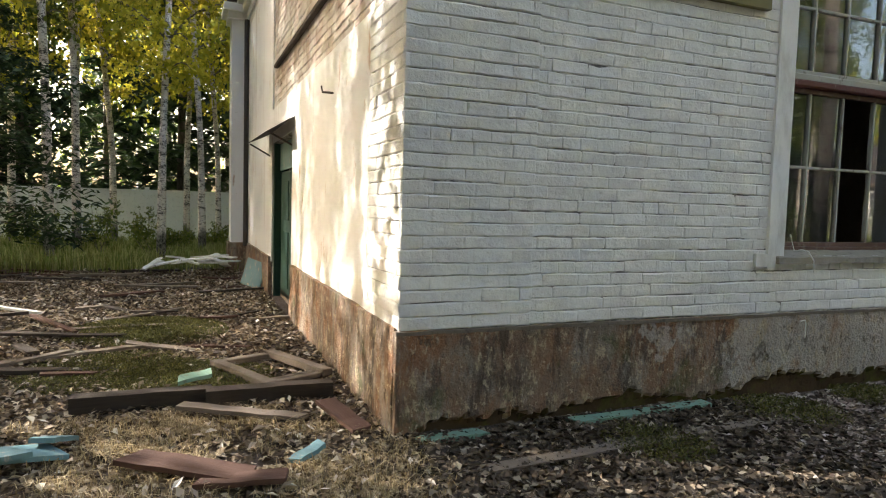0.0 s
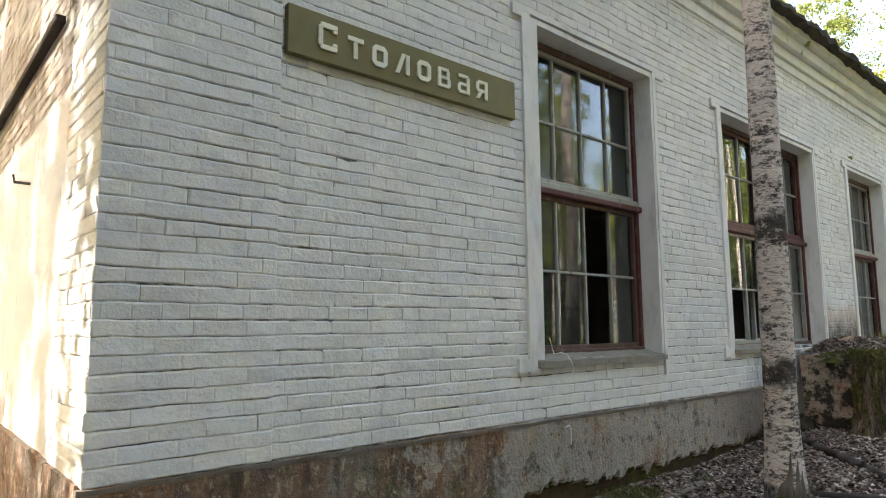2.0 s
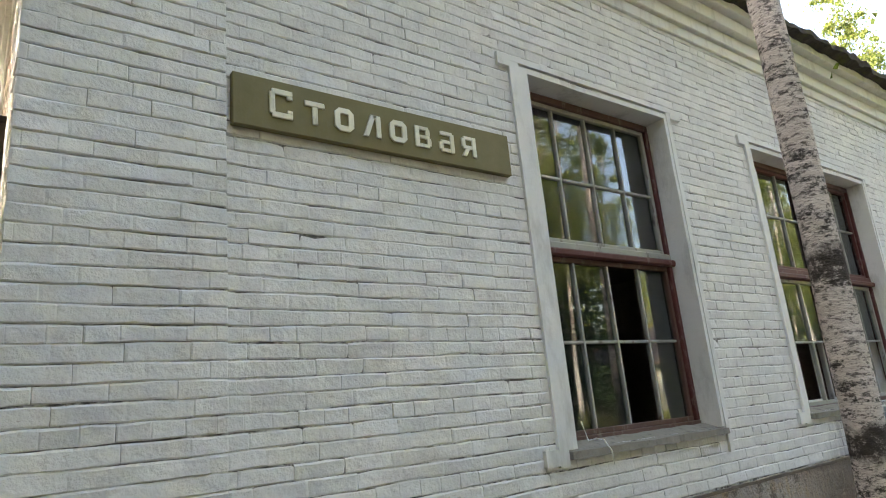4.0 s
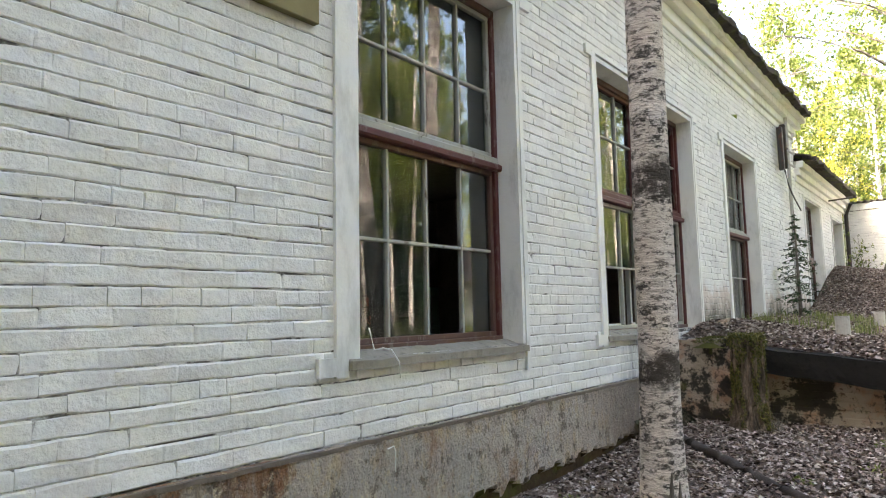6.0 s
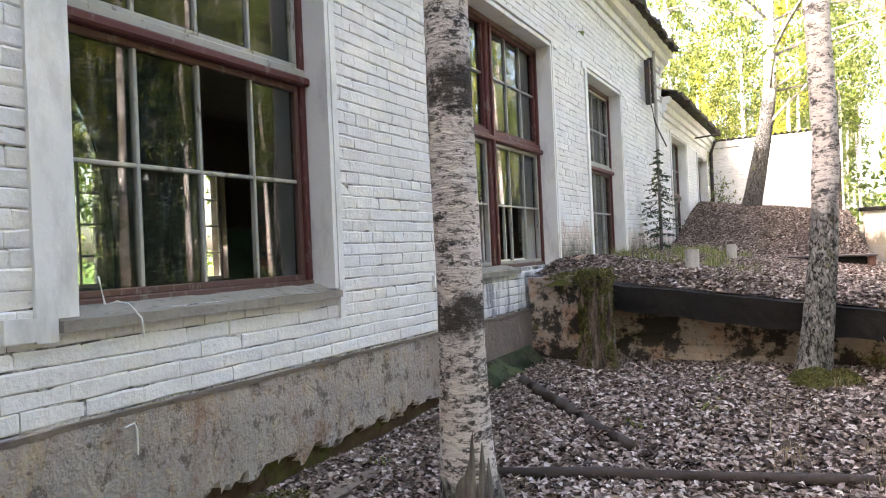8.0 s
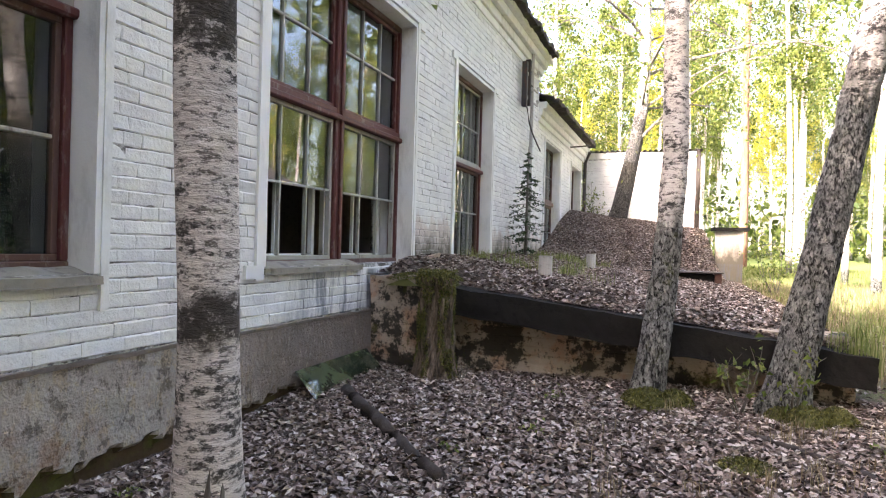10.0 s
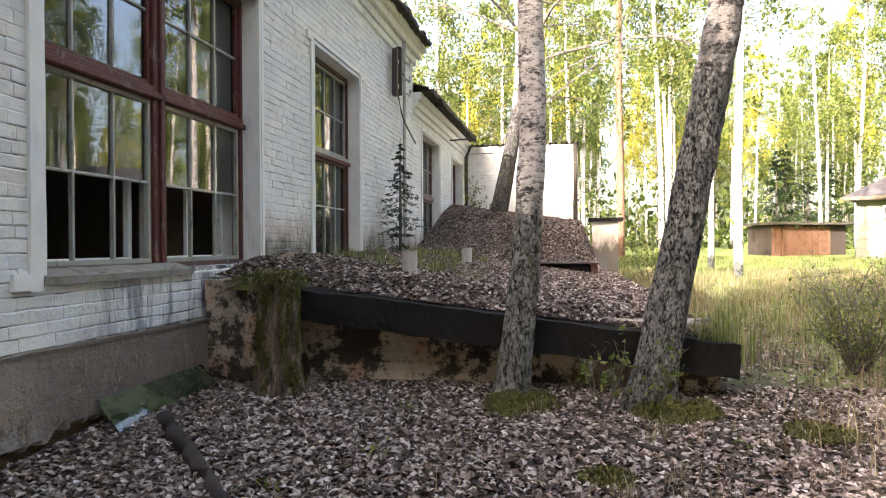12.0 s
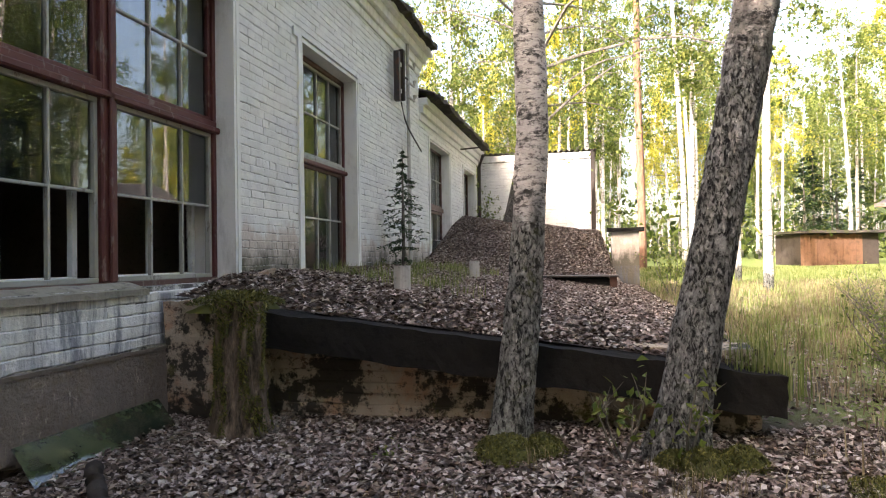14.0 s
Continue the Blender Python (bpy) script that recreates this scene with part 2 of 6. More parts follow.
def glass():
    m = bpy.data.materials.new("window_glass")
    m.use_nodes = True
    nt = m.node_tree
    nt.nodes.remove(nt.nodes["Principled BSDF"])
    clear, gloss, mixer = (nt.nodes.new("ShaderNodeBsdf" + s) for s in ("Transparent", "Glossy", "Principled"))
    nt.nodes.remove(mixer)
    mixer = nt.nodes.new("ShaderNodeMixShader")
    fr = nt.nodes.new("ShaderNodeFresnel")
    fr.inputs[0].default_value = 1.85
    clear.inputs[0].default_value = (0.66, 0.72, 0.68, 1)
    gloss.inputs["Roughness"].default_value = 0.0
    gloss.inputs[0].default_value = (0.95, 0.97, 0.96, 1)
    geo = nt.nodes.new("ShaderNodeNewGeometry")
    ns = nt.nodes.new("ShaderNodeTexNoise")
    ns.inputs["Scale"].default_value = 2.2
    bp = nt.nodes.new("ShaderNodeBump")
    bp.inputs["Strength"].default_value, bp.inputs["Distance"].default_value = 0.006, 0.02
    nt.links.new(geo.outputs["Position"], ns.inputs["Vector"])
    nt.links.new(ns.outputs["Fac"], bp.inputs["Height"])
    nt.links.new(bp.outputs[0], gloss.inputs["Normal"])
    nt.links.new(fr.outputs[0], mixer.inputs[0])
    nt.links.new(clear.outputs[0], mixer.inputs[1])
    nt.links.new(gloss.outputs[0], mixer.inputs[2])
    # rain-washed dirt on the panes
    mp = nt.nodes.new("ShaderNodeMapping")
    mp.inputs["Scale"].default_value = (1, 1, 0.09)
    st = nt.nodes.new("ShaderNodeTexNoise")
    st.inputs["Scale"].default_value, st.inputs["Detail"].default_value = 24, 5
    rp = nt.nodes.new("ShaderNodeValToRGB")
    rp.color_ramp.elements[0].position, rp.color_ramp.elements[1].position = 0.56, 0.82
    rp.color_ramp.elements[0].color, rp.color_ramp.elements[1].color = (0.006, 0.006, 0.006, 1), (0.055, 0.055, 0.055, 1)
    dirt, last = nt.nodes.new("ShaderNodeBsdfDiffuse"), nt.nodes.new("ShaderNodeMixShader")
    dirt.inputs[0].default_value = (0.50, 0.52, 0.48, 1)
    nt.links.new(geo.outputs["Position"], mp.inputs["Vector"])
    nt.links.new(mp.outputs[0], st.inputs["Vector"])
    nt.links.new(st.outputs["Fac"], rp.inputs[0])
    nt.links.new(rp.outputs[0], last.inputs[0])
    nt.links.new(mixer.outputs[0], last.inputs[1])
    nt.links.new(dirt.outputs[0], last.inputs[2])
    nt.links.new(last.outputs[0], nt.nodes["Material Output"].inputs[0])
    return m


def soil():
    k = Mat("leaf_mould", 0.95)
    v = k.mix(k.noise(26, 6, 0.75), (0.035, 0.026, 0.020), (0.12, 0.09, 0.075))
    v = k.mix(k.ramp(k.noise(60, 4, 0.7), (0.52, 0.0), (0.66, 0.6)), v, (0.20, 0.16, 0.14))
    far = k.ramp(k.noise(0.16, 4, 0.6), (0.36, 0.0), (0.60, 1.0))
    gr = k.mix(k.noise(9, 6, 0.75), (0.10, 0.16, 0.03), (0.30, 0.34, 0.10))
    # grass takes over away from the building: the clearing to the south-east and the meadow to the north-west
    east = k.ramp(k.math("ADD", k.math("MULTIPLY", k.axis(1), -0.25), k.math("MULTIPLY", k.noise(0.9, 3), 0.8)), (0.55, 0.0), (0.95, 1.0))
    reach = k.ramp(k.math("MULTIPLY", k.axis(0), 0.1), (0.62, 0.0), (0.85, 1.0))
    v = k.mix(k.math("MULTIPLY", east, reach), v, gr)
    north = k.ramp(k.math("MULTIPLY", k.math("ADD", k.axis(1), k.math("MULTIPLY", k.noise(0.5, 3), 5.0)), 0.05), (0.78, 0.0), (0.9, 1.0))
    v = k.mix(north, v, (0.12, 0.20, 0.03))
    return k.done(v, k.noise(40, 6, 0.75), 0.9, 0.03)


def leaf_litter(name="dry_leaf", dim=1.0):
    k = Mat(name, 0.75)
    # darker set: the shade on the wet ground is put into the leaf colours
    if dim < 1:
        return k.done(k.ramp(k.island(), (0.0, (0.022, 0.016, 0.010)), (0.4, (0.058, 0.042, 0.028)), (0.78, (0.13, 0.098, 0.068)), (1.0, (0.40, 0.34, 0.26))))
    v = k.ramp(k.island(), (0.0, (0.040, 0.028, 0.021)), (0.25, (0.10, 0.070, 0.055)), (0.5, (0.225, 0.168, 0.14)), (0.75, (0.35, 0.285, 0.25)), (1.0, (0.56, 0.50, 0.45)))
    return k.done(v)


def foliage(name, a, b, c, glow=0.45):
    k = Mat(name, 0.6)
    v = k.ramp(k.island(), (0.0, a), (0.55, b), (1.0, c))
    k.put(k.b.inputs["Base Color"], v)
    tr = k.nt.nodes.new("ShaderNodeBsdfTranslucent")
    k.put(tr.inputs[0], v)
    mx = k.nt.nodes.new("ShaderNodeMixShader")
    mx.inputs[0].default_value = glow
    k.nt.links.new(k.b.outputs[0], mx.inputs[1])
    k.nt.links.new(tr.outputs[0], mx.inputs[2])
    k.nt.links.new(mx.outputs[0], k.nt.nodes["Material Output"].inputs[0])
    return k.m


def birch_bark(name, dark_to, mossy=0.0, furrow=(0.30, 0.295, 0.27), scars=()):
    """White papery bark with dark lenticels and scars; grey and plated below dark_to metres."""
    k = Mat(name, 0.85)
    v = k.mix(k.noise(5, 4, 0.6, None, True), (0.56, 0.50, 0.45), (0.82, 0.77, 0.72))
    v = k.mix(k.ramp(k.noise(26, 5, 0.75, (1, 1, 4.2), True), (0.53, 0.0), (0.62, 0.5)), v, (0.42, 0.34, 0.29))
    v = k.mix(k.ramp(k.noise(13, 6, 0.8, (1, 1, 2.8), True), (0.535, 0.0), (0.575, 0.9)), v, (0.12, 0.10, 0.09))
    big = k.ramp(k.noise(4.2, 6, 0.8, (0.8, 0.8, 1.9), True), (0.52, 0.0), (0.56, 0.97))
    v = k.mix(k.math("MULTIPLY", big, k.ramp(k.noise(22, 5, 0.8, (1, 1, 1.6), True), (0.42, 0.15), (0.52, 1.0))), v, (0.045, 0.04, 0.036))
    for z in scars:
        # a swollen black ring where a bough once grew
        off = k.math("ABSOLUTE", k.math("SUBTRACT", k.math("ADD", k.axis(2, True), k.math("MULTIPLY", k.noise(7, 5, 0.7, None, True), 0.30)), z + 0.15))
        v = k.mix(k.math("MULTIPLY", k.ramp(off, (0.06, 0.95), (0.12, 0.0)), k.ramp(k.noise(16, 5, 0.8, None, True), (0.36, 0.2), (0.48, 1.0))), v, (0.05, 0.042, 0.036))
    low = k.ramp(k.math("ADD", k.math("DIVIDE", k.axis(2, True), max(dark_to, 0.05)), k.math("MULTIPLY", k.noise(4, 4, 0.6, (1, 1, 0.6), True), 0.6)), (0.85, 1.0), (1.35, 0.0))
    fur = k.mix(k.ramp(k.noise(34, 5, 0.75, (1, 1, 0.7), True), (0.36, 0.0), (0.60, 1.0)), tuple(0.35 * c for c in furrow), furrow)
    fur = k.mix(k.ramp(k.noise(42, 4, 0.7, None, True), (0.56, 0.0), (0.64, 0.75)), fur, (0.46, 0.46, 0.42))
    crack = k.math("ADD", k.math("MULTIPLY", k.voronoi(34, (1.2, 1.2, 0.55), True, "DISTANCE_TO_EDGE"), 0.45), k.math("MULTIPLY", k.math("SUBTRACT", k.noise(30, 7, 0.8, (1, 1, 0.5), True, 0.8), 0.44), 1.5))
    fur = k.mix(k.ramp(crack, (0.03, 0.95), (0.17, 0.0)), fur, (0.016, 0.014, 0.013))
    fur = k.mix(k.ramp(k.noise(5, 5, 0.7, None, True), (0.56, 0.0), (0.66, mossy)), fur, (0.13, 0.14, 0.03))
    v = k.mix(low, v, fur)
    h = k.math("ADD", k.noise(9, 5, 0.7, (1, 1, 4), True), k.math("MULTIPLY", low, k.math("MINIMUM", k.math("MULTIPLY", crack, 6.0), 1.2)))
    return k.done(v, h, 1.0, 0.03)


def bark(name, a, b, scale=12):
    k = Mat(name, 0.95)
    v = k.mix(k.ramp(k.noise(scale, 6, 0.7, (1, 1, 0.25), True), (0.35, 0.0), (0.65, 1.0)), a, b)
    return k.done(v, k.noise(scale, 6, 0.7, (1, 1, 0.25), True), 0.9, 0.03)


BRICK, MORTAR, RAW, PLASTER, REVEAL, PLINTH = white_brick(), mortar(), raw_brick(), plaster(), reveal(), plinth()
CONCRETE = concrete("weathered_concrete", (0.34, 0.33, 0.30), (0.55, 0.53, 0.49))
SILL = concrete("sill_concrete", (0.17, 0.155, 0.13), (0.40, 0.37, 0.32), 0.15)
DARKCONC = concrete("tarred_concrete", (0.008, 0.008, 0.008), (0.024, 0.022, 0.020))
GREYWALL = concrete("fence_concrete", (0.62, 0.64, 0.66), (0.78, 0.79, 0.79))
OLDWALL, DARKWALL = old_wall(), old_wall("darker_spalled_masonry", 0.03)
BAREFOOT = concrete("wet_bare_masonry", (0.028, 0.022, 0.016), (0.12, 0.078, 0.045), 0.55)
DARKRENDER = concrete("dark_brown_render", (0.10, 0.085, 0.07), (0.24, 0.20, 0.165))
REDPAINT = paint("dark_red_paint", (0.075, 0.021, 0.019), (0.20, 0.15, 0.13), 0.7)
GREYPAINT = paint("grey_muntin_paint", (0.27, 0.27, 0.24), (0.10, 0.075, 0.06), 0.85)
DARKWOODP = paint("brown_window_paint", (0.085, 0.045, 0.035), (0.22, 0.19, 0.16), 0.7)
WHITEPAINT = paint("white_window_paint", (0.62, 0.63, 0.61), (0.35, 0.32, 0.28), 0.5)
GREENPAINT = paint("green_door_paint", (0.010, 0.042, 0.032), (0.02, 0.03, 0.025), 0.5)
BLUEPAINT = paint("faded_blue_paint", (0.10, 0.19, 0.215), (0.34, 0.34, 0.31), 0.9)
MINTPAINT = paint("mint_plank_paint", (0.14, 0.24, 0.185), (0.16, 0.13, 0.09), 0.9)
OLIVE = paint("olive_sign_paint", (0.150, 0.130, 0.055), (0.20, 0.18, 0.10), 0.4)
CREAM = paint("cream_letter_paint", (0.66, 0.64, 0.52), (0.45, 0.42, 0.33), 0.4)
GREYWOOD = wood("weathered_wood", (0.085, 0.066, 0.052), (0.26, 0.215, 0.175))
DARKWOOD = wood("rotten_wood", (0.022, 0.017, 0.014), (0.075, 0.058, 0.048))
REDWOOD = wood("red_brown_wood", (0.060, 0.030, 0.022), (0.13, 0.072, 0.055))
BROWNBOARD = wood("brown_shed_board", (0.10, 0.048, 0.028), (0.22, 0.12, 0.075), (10, 10, 0.6), 0.85, False)
ROOFING = concrete("dark_roofing", (0.035, 0.032, 0.03), (0.10, 0.085, 0.075), 0.5)
SLATE = concrete("grey_slate", (0.05, 0.047, 0.05), (0.12, 0.11, 0.11))
IRON = paint("rusty_iron", (0.035, 0.030, 0.028), (0.12, 0.05, 0.03), 0.7, 0.6)
GLASS = glass()
SOIL, LITTER, DAMPSHADE = soil(), leaf_litter(), leaf_litter("damp_shade_leaf", 0.5)
MOSS = foliage("moss", (0.035, 0.042, 0.010), (0.095, 0.100, 0.022), (0.21, 0.19, 0.05), 0.1)
GRASS = foliage("grass_blade", (0.10, 0.14, 0.03), (0.21, 0.25, 0.07), (0.40, 0.38, 0.19), 0.35)
DRYGRASS = foliage("dry_grass", (0.14, 0.10, 0.06), (0.28, 0.22, 0.13), (0.46, 0.38, 0.24), 0.3)
LEAVES = foliage("young_birch_leaf", (0.05, 0.085, 0.013), (0.13, 0.17, 0.033), (0.27, 0.29, 0.08), 0.42)
YELLOWLEAF = foliage("yellow_green_leaf", (0.25, 0.27, 0.03), (0.48, 0.44, 0.05), (0.68, 0.60, 0.10), 0.6)
NEEDLES = foliage("spruce_needle", (0.012, 0.028, 0.012), (0.03, 0.06, 0.022), (0.06, 0.10, 0.035), 0.15)
BIRCH = birch_bark("birch_bark", 0.32, 0.3, scars=(1.98, 0.98))
BIRCHLOW = birch_bark("birch_bark_furrowed", 2.3, 0.5, (0.36, 0.355, 0.32))
FARBIRCH = birch_bark("birch_bark_far", 0.8)
PINEBARK = bark("pine_bark", (0.10, 0.055, 0.038), (0.27, 0.15, 0.10), 7)
GREYBARK = bark("grey_bark", (0.07, 0.06, 0.05), (0.22, 0.20, 0.17))
STUMPBARK = bark("mossy_stump", (0.022, 0.016, 0.011), (0.25, 0.19, 0.14), 20)
INNERGREEN = paint("green_dado_paint", (0.20, 0.33, 0.27), (0.40, 0.40, 0.35), 0.5)
INNERDARK = concrete("sooty_inner_plaster", (0.20, 0.17, 0.15), (0.34, 0.30, 0.27))
FLOORWOOD = wood("dirty_floorboards", (0.10, 0.075, 0.06), (0.20, 0.16, 0.13), (1, 8, 8), 0.8, False)
HOUSEGREEN = paint("pale_green_boards", (0.17, 0.175, 0.145), (0.24, 0.235, 0.20), 0.5)
HOUSEPINK = paint("salmon_house_paint", (0.52, 0.20, 0.15), (0.45, 0.26, 0.20), 0.4)
ROOFRED = paint("brown_roof_paint", (0.16, 0.05, 0.04), (0.20, 0.12, 0.10), 0.5)

# ---- mesh helpers ----


def thing(name, label, category, at=(0, 0, 0), group="", kind="", turn=0.0):
    e = new(name)
    e.empty_display_size = 0.1
    e.matrix_world = pose(*at, 0, 0, turn)
    return tagged(e, label, category, group, kind)


def mesh_of(bm, name, smooth=False):
    me = bpy.data.meshes.new(name)
    bmesh.ops.recalc_face_normals(bm, faces=bm.faces)
    bm.to_mesh(me)
    bm.free()
    if smooth:
        for p in me.polygons:
            p.use_smooth = True
    return me


def part(name, bm, material, parent=None, label="", smooth=False, at=None):
    """One mesh object from a bmesh (or ready mesh data) under a thing or part."""
    me = bm if isinstance(bm, bpy.types.Mesh) else mesh_of(bm, name, smooth)
    if not me.materials:
        me.materials.append(material)
    ob = new(name, me)
    ob.parent = parent
    if at is not None:
        ob.matrix_basis = at
    if label:
        ob["label"] = label
    return ob


def box(x0, y0, z0, x1, y1, z1, bevel=0.0, bm=None, m=None):
    """A bevelled box between two corners, added to bm."""
    out = bm or bmesh.new()
    tmp = bmesh.new()
    bmesh.ops.create_cube(tmp, size=1)
    for v in tmp.verts:
        v.co = Vector(((x0 + x1) / 2 + v.co.x * abs(x1 - x0), (y0 + y1) / 2 + v.co.y * abs(y1 - y0), (z0 + z1) / 2 + v.co.z * abs(z1 - z0)))
    if bevel:
        bmesh.ops.bevel(tmp, geom=tmp.edges[:], offset=bevel, segments=1, affect="EDGES", profile=0.6)
    if m is not None:
        bmesh.ops.transform(tmp, matrix=m, verts=tmp.verts[:])
    join(out, tmp)
    return out


def join(out, tmp):
    vs = [out.verts.new(v.co) for v in tmp.verts]
    tmp.verts.index_update()
    for f in tmp.faces:
        try:
            out.faces.new([vs[v.index] for v in f.verts])
        except ValueError:
            pass
    tmp.free()


def rough_box(x0, y0, z0, x1, y1, z1, step=0.08, amp=0.01, scale=3.0, seed=0.0):
    """A box whose faces are cut into small cells and pushed about by noise, for worn masonry."""
    bm = bmesh.new()
    n = [max(1, int(abs(b - a) / step)) for a, b in ((x0, x1), (y0, y1), (z0, z1))]
    lo, size = (x0, y0, z0), (x1 - x0, y1 - y0, z1 - z0)
    seen = {}

    def vert(i, j, k):
        if (i, j, k) not in seen:
            p = Vector((lo[0] + size[0] * i / n[0], lo[1] + size[1] * j / n[1], lo[2] + size[2] * k / n[2]))
            d = noise.noise_vector(p * scale + Vector((seed, 0, 0))) * amp + noise.noise_vector(p * scale * 4) * amp * 0.35
            seen[i, j, k] = bm.verts.new(p + d)
        return seen[i, j, k]
    for a, b, c in ((0, 1, 2), (1, 2, 0), (2, 0, 1)):
        for i in range(n[a]):
            for j in range(n[b]):
                for side in (0, n[c]):
                    q = []
                    for di, dj in ((0, 0), (1, 0), (1, 1), (0, 1)):
                        ijk = [0, 0, 0]
                        ijk[a], ijk[b], ijk[c] = i + di, j + dj, side
                        q.append(vert(*ijk))
                    bm.faces.new(q)
    return bm


def tube(points, radii, sides=10, bm=None, wob=0.0, closed=True, ribs=1.5):
    """A round bar through points with a radius at each."""
    out = bm or bmesh.new()
    rings = []
    pts = [Vector(p) for p in points]
    for i, (p, r) in enumerate(zip(pts, radii)):
        d = (pts[min(i + 1, len(pts) - 1)] - pts[max(i - 1, 0)]).normalized()
        a = d.orthogonal().normalized() if abs(d.z) < 0.9 else Vector((1, 0, 0)).cross(d).normalized()
        b = d.cross(a)
        ring = []
        for s in range(sides):
            t = 2 * math.pi * s / sides
            q = a * math.cos(t) + b * math.sin(t)
            rr = r * (1 + wob * noise.noise(Vector((math.cos(t) * ribs, math.sin(t) * ribs, i * 0.35 + p.x * 3))))
            ring.append(out.verts.new(p + q * rr))
        rings.append(ring)
    for lo, hi in zip(rings, rings[1:]):
        for s in range(sides):
            out.faces.new((lo[s], lo[(s + 1) % sides], hi[(s + 1) % sides], hi[s]))
    if closed:
        out.faces.new(rings[0][::-1])
        out.faces.new(rings[-1])
    return out


def raw_mesh(name, verts, faces):
    """Mesh data from arrays: verts (n,3), faces (m,3 or 4)."""
    me = bpy.data.meshes.new(name)
    verts, faces = np.asarray(verts, np.float32), np.asarray(faces, np.int32)
    k = faces.shape[1]
    me.vertices.add(len(verts))
    me.vertices.foreach_set("co", verts.ravel())
    me.loops.add(faces.size)
    me.loops.foreach_set("vertex_index", faces.ravel())
    me.polygons.add(len(faces))
    me.polygons.foreach_set("loop_start", np.arange(0, faces.size, k, dtype=np.int32))
    me.polygons.foreach_set("use_smooth", np.zeros(len(faces), dtype=bool))
    me.update(calc_edges=True)
    return me


def blades(centres, length, width, lift, rng, droop=None):
    """Folded four-cornered leaves about centres: two triangles each. lift: how far they turn out of the level."""
    n = len(centres)
    yaw, tip = rng.uniform(0, 2 * np.pi, n), rng.uniform(-lift, lift, n)
    roll = rng.uniform(-lift, lift, n)
    ln, wd = length * rng.uniform(0.6, 1.3, n), width * rng.uniform(0.6, 1.3, n)
    d = np.stack([np.cos(yaw) * np.cos(tip), np.sin(yaw) * np.cos(tip), np.sin(tip)], 1)
    s = np.stack([-np.sin(yaw) * np.cos(roll), np.cos(yaw) * np.cos(roll), np.sin(roll)], 1)
    up = np.cross(d, s)
    a = centres - d * ln[:, None] / 2
    c = centres + d * ln[:, None] / 2
    fold = up * (wd * rng.uniform(0.0, 0.5, n))[:, None]
    b = centres + s * wd[:, None] / 2 + fold
    e = centres - s * wd[:, None] / 2 + fold
    v = np.stack([a, b, c, e], 1).reshape(-1, 3)
    i = np.arange(n)[:, None] * 4
    f = np.concatenate([i + np.array([[0, 1, 2]]), i + np.array([[0, 2, 3]])], 0)
    return v, f


# ---- ground ----
def smooth(a, b, x):
    t = min(1, max(0, (x - a) / (b - a)))
    return t * t * (3 - 2 * t)


def ground_z(x, y):
    z = 0.10 * smooth(6, 8.6, x) + 0.012 * max(0.0, x - 10) + 0.06 * smooth(-0.2, -1.2, y) * smooth(7.5, 9.0, x)
    z += 0.035 * noise.noise(Vector((x * 0.55, y * 0.55, 0))) + 0.015 * noise.noise(Vector((x * 2.1, y * 2.1, 4)))
    z += 0.25 * noise.noise(Vector((x * 0.05, y * 0.05, 9))) * smooth(14, 40, math.hypot(x - 4, y))
    return z


def spaced(lo, hi, a, b, fine):
    near = list(np.arange(a, b + fine, fine))
    left, right, s = [], [], fine
    p = a
    while p > lo:
        s *= 1.18
        p -= s
        left.append(p)
    p, s = near[-1], fine
    while p < hi:
        s *= 1.18
        p += s
        right.append(p)
    return left[::-1] + near + right


gx, gy = spaced(-1500, 1500, -4, 14, 0.12), spaced(-1500, 1500, -3, 8, 0.12)
gv = np.array([(x, y, ground_z(x, y)) for y in gy for x in gx])
gi = np.arange(len(gx) * len(gy)).reshape(len(gy), len(gx))
gf = np.stack([gi[:-1, :-1].ravel(), gi[:-1, 1:].ravel(), gi[1:, 1:].ravel(), gi[1:, :-1].ravel()], 1)
ground = part("ground", raw_mesh("ground", gv, gf), SOIL)
for p in ground.data.polygons:
    p.use_smooth = True
tagged(ground, "ground of leaf mould turning to grass in the clearing", "ground", kind="structure")

# ---- the canteen: walls ----
WY, WX, X1, BACK = 3.53, 1.20, 16.30, 12.6        # front face, side face, far end, back wall
THICK, TOP, BASE, COURSE, BL = 0.50, 4.72, 0.61, 0.079, 0.26
FLOOR = 0.12
# openings of the front wall: x0, x1, z0, z1
W1, W2, W3 = (4.115, 5.865, 1.04, 3.68), (7.24, 9.93, 1.04, 3.66), (11.28, 13.01, 0.95, 3.66)
OPEN = [W1, W2, W3]


def spans(lo, hi, cuts):
    out, p = [], lo
    for a, b in sorted(cuts):
        if a > p:
            out.append((p, a))
        p = max(p, b)
    if p < hi:
        out.append((p, hi))
    return out


def slab_with_holes(u0, u1, v0, v1, z0, z1, holes, place):
    """Wall body as blocks round its openings; place(u, v, z) gives the world point."""
    bm = bmesh.new()
    us = sorted({u0, u1, *[h[0] for h in holes], *[h[1] for h in holes]})
    for a, b in zip(us, us[1:]):
        cuts = [(h[2], h[3]) for h in holes if h[0] <= a and h[1] >= b]
        for lo, hi in spans(z0, z1, cuts):
            tmp = bmesh.new()
            bmesh.ops.create_cube(tmp, size=1)
            for w in tmp.verts:
                w.co = place(a if w.co.x < 0 else b, v0 if w.co.y < 0 else v1, lo if w.co.z < 0 else hi)
            join(bm, tmp)
    return bm


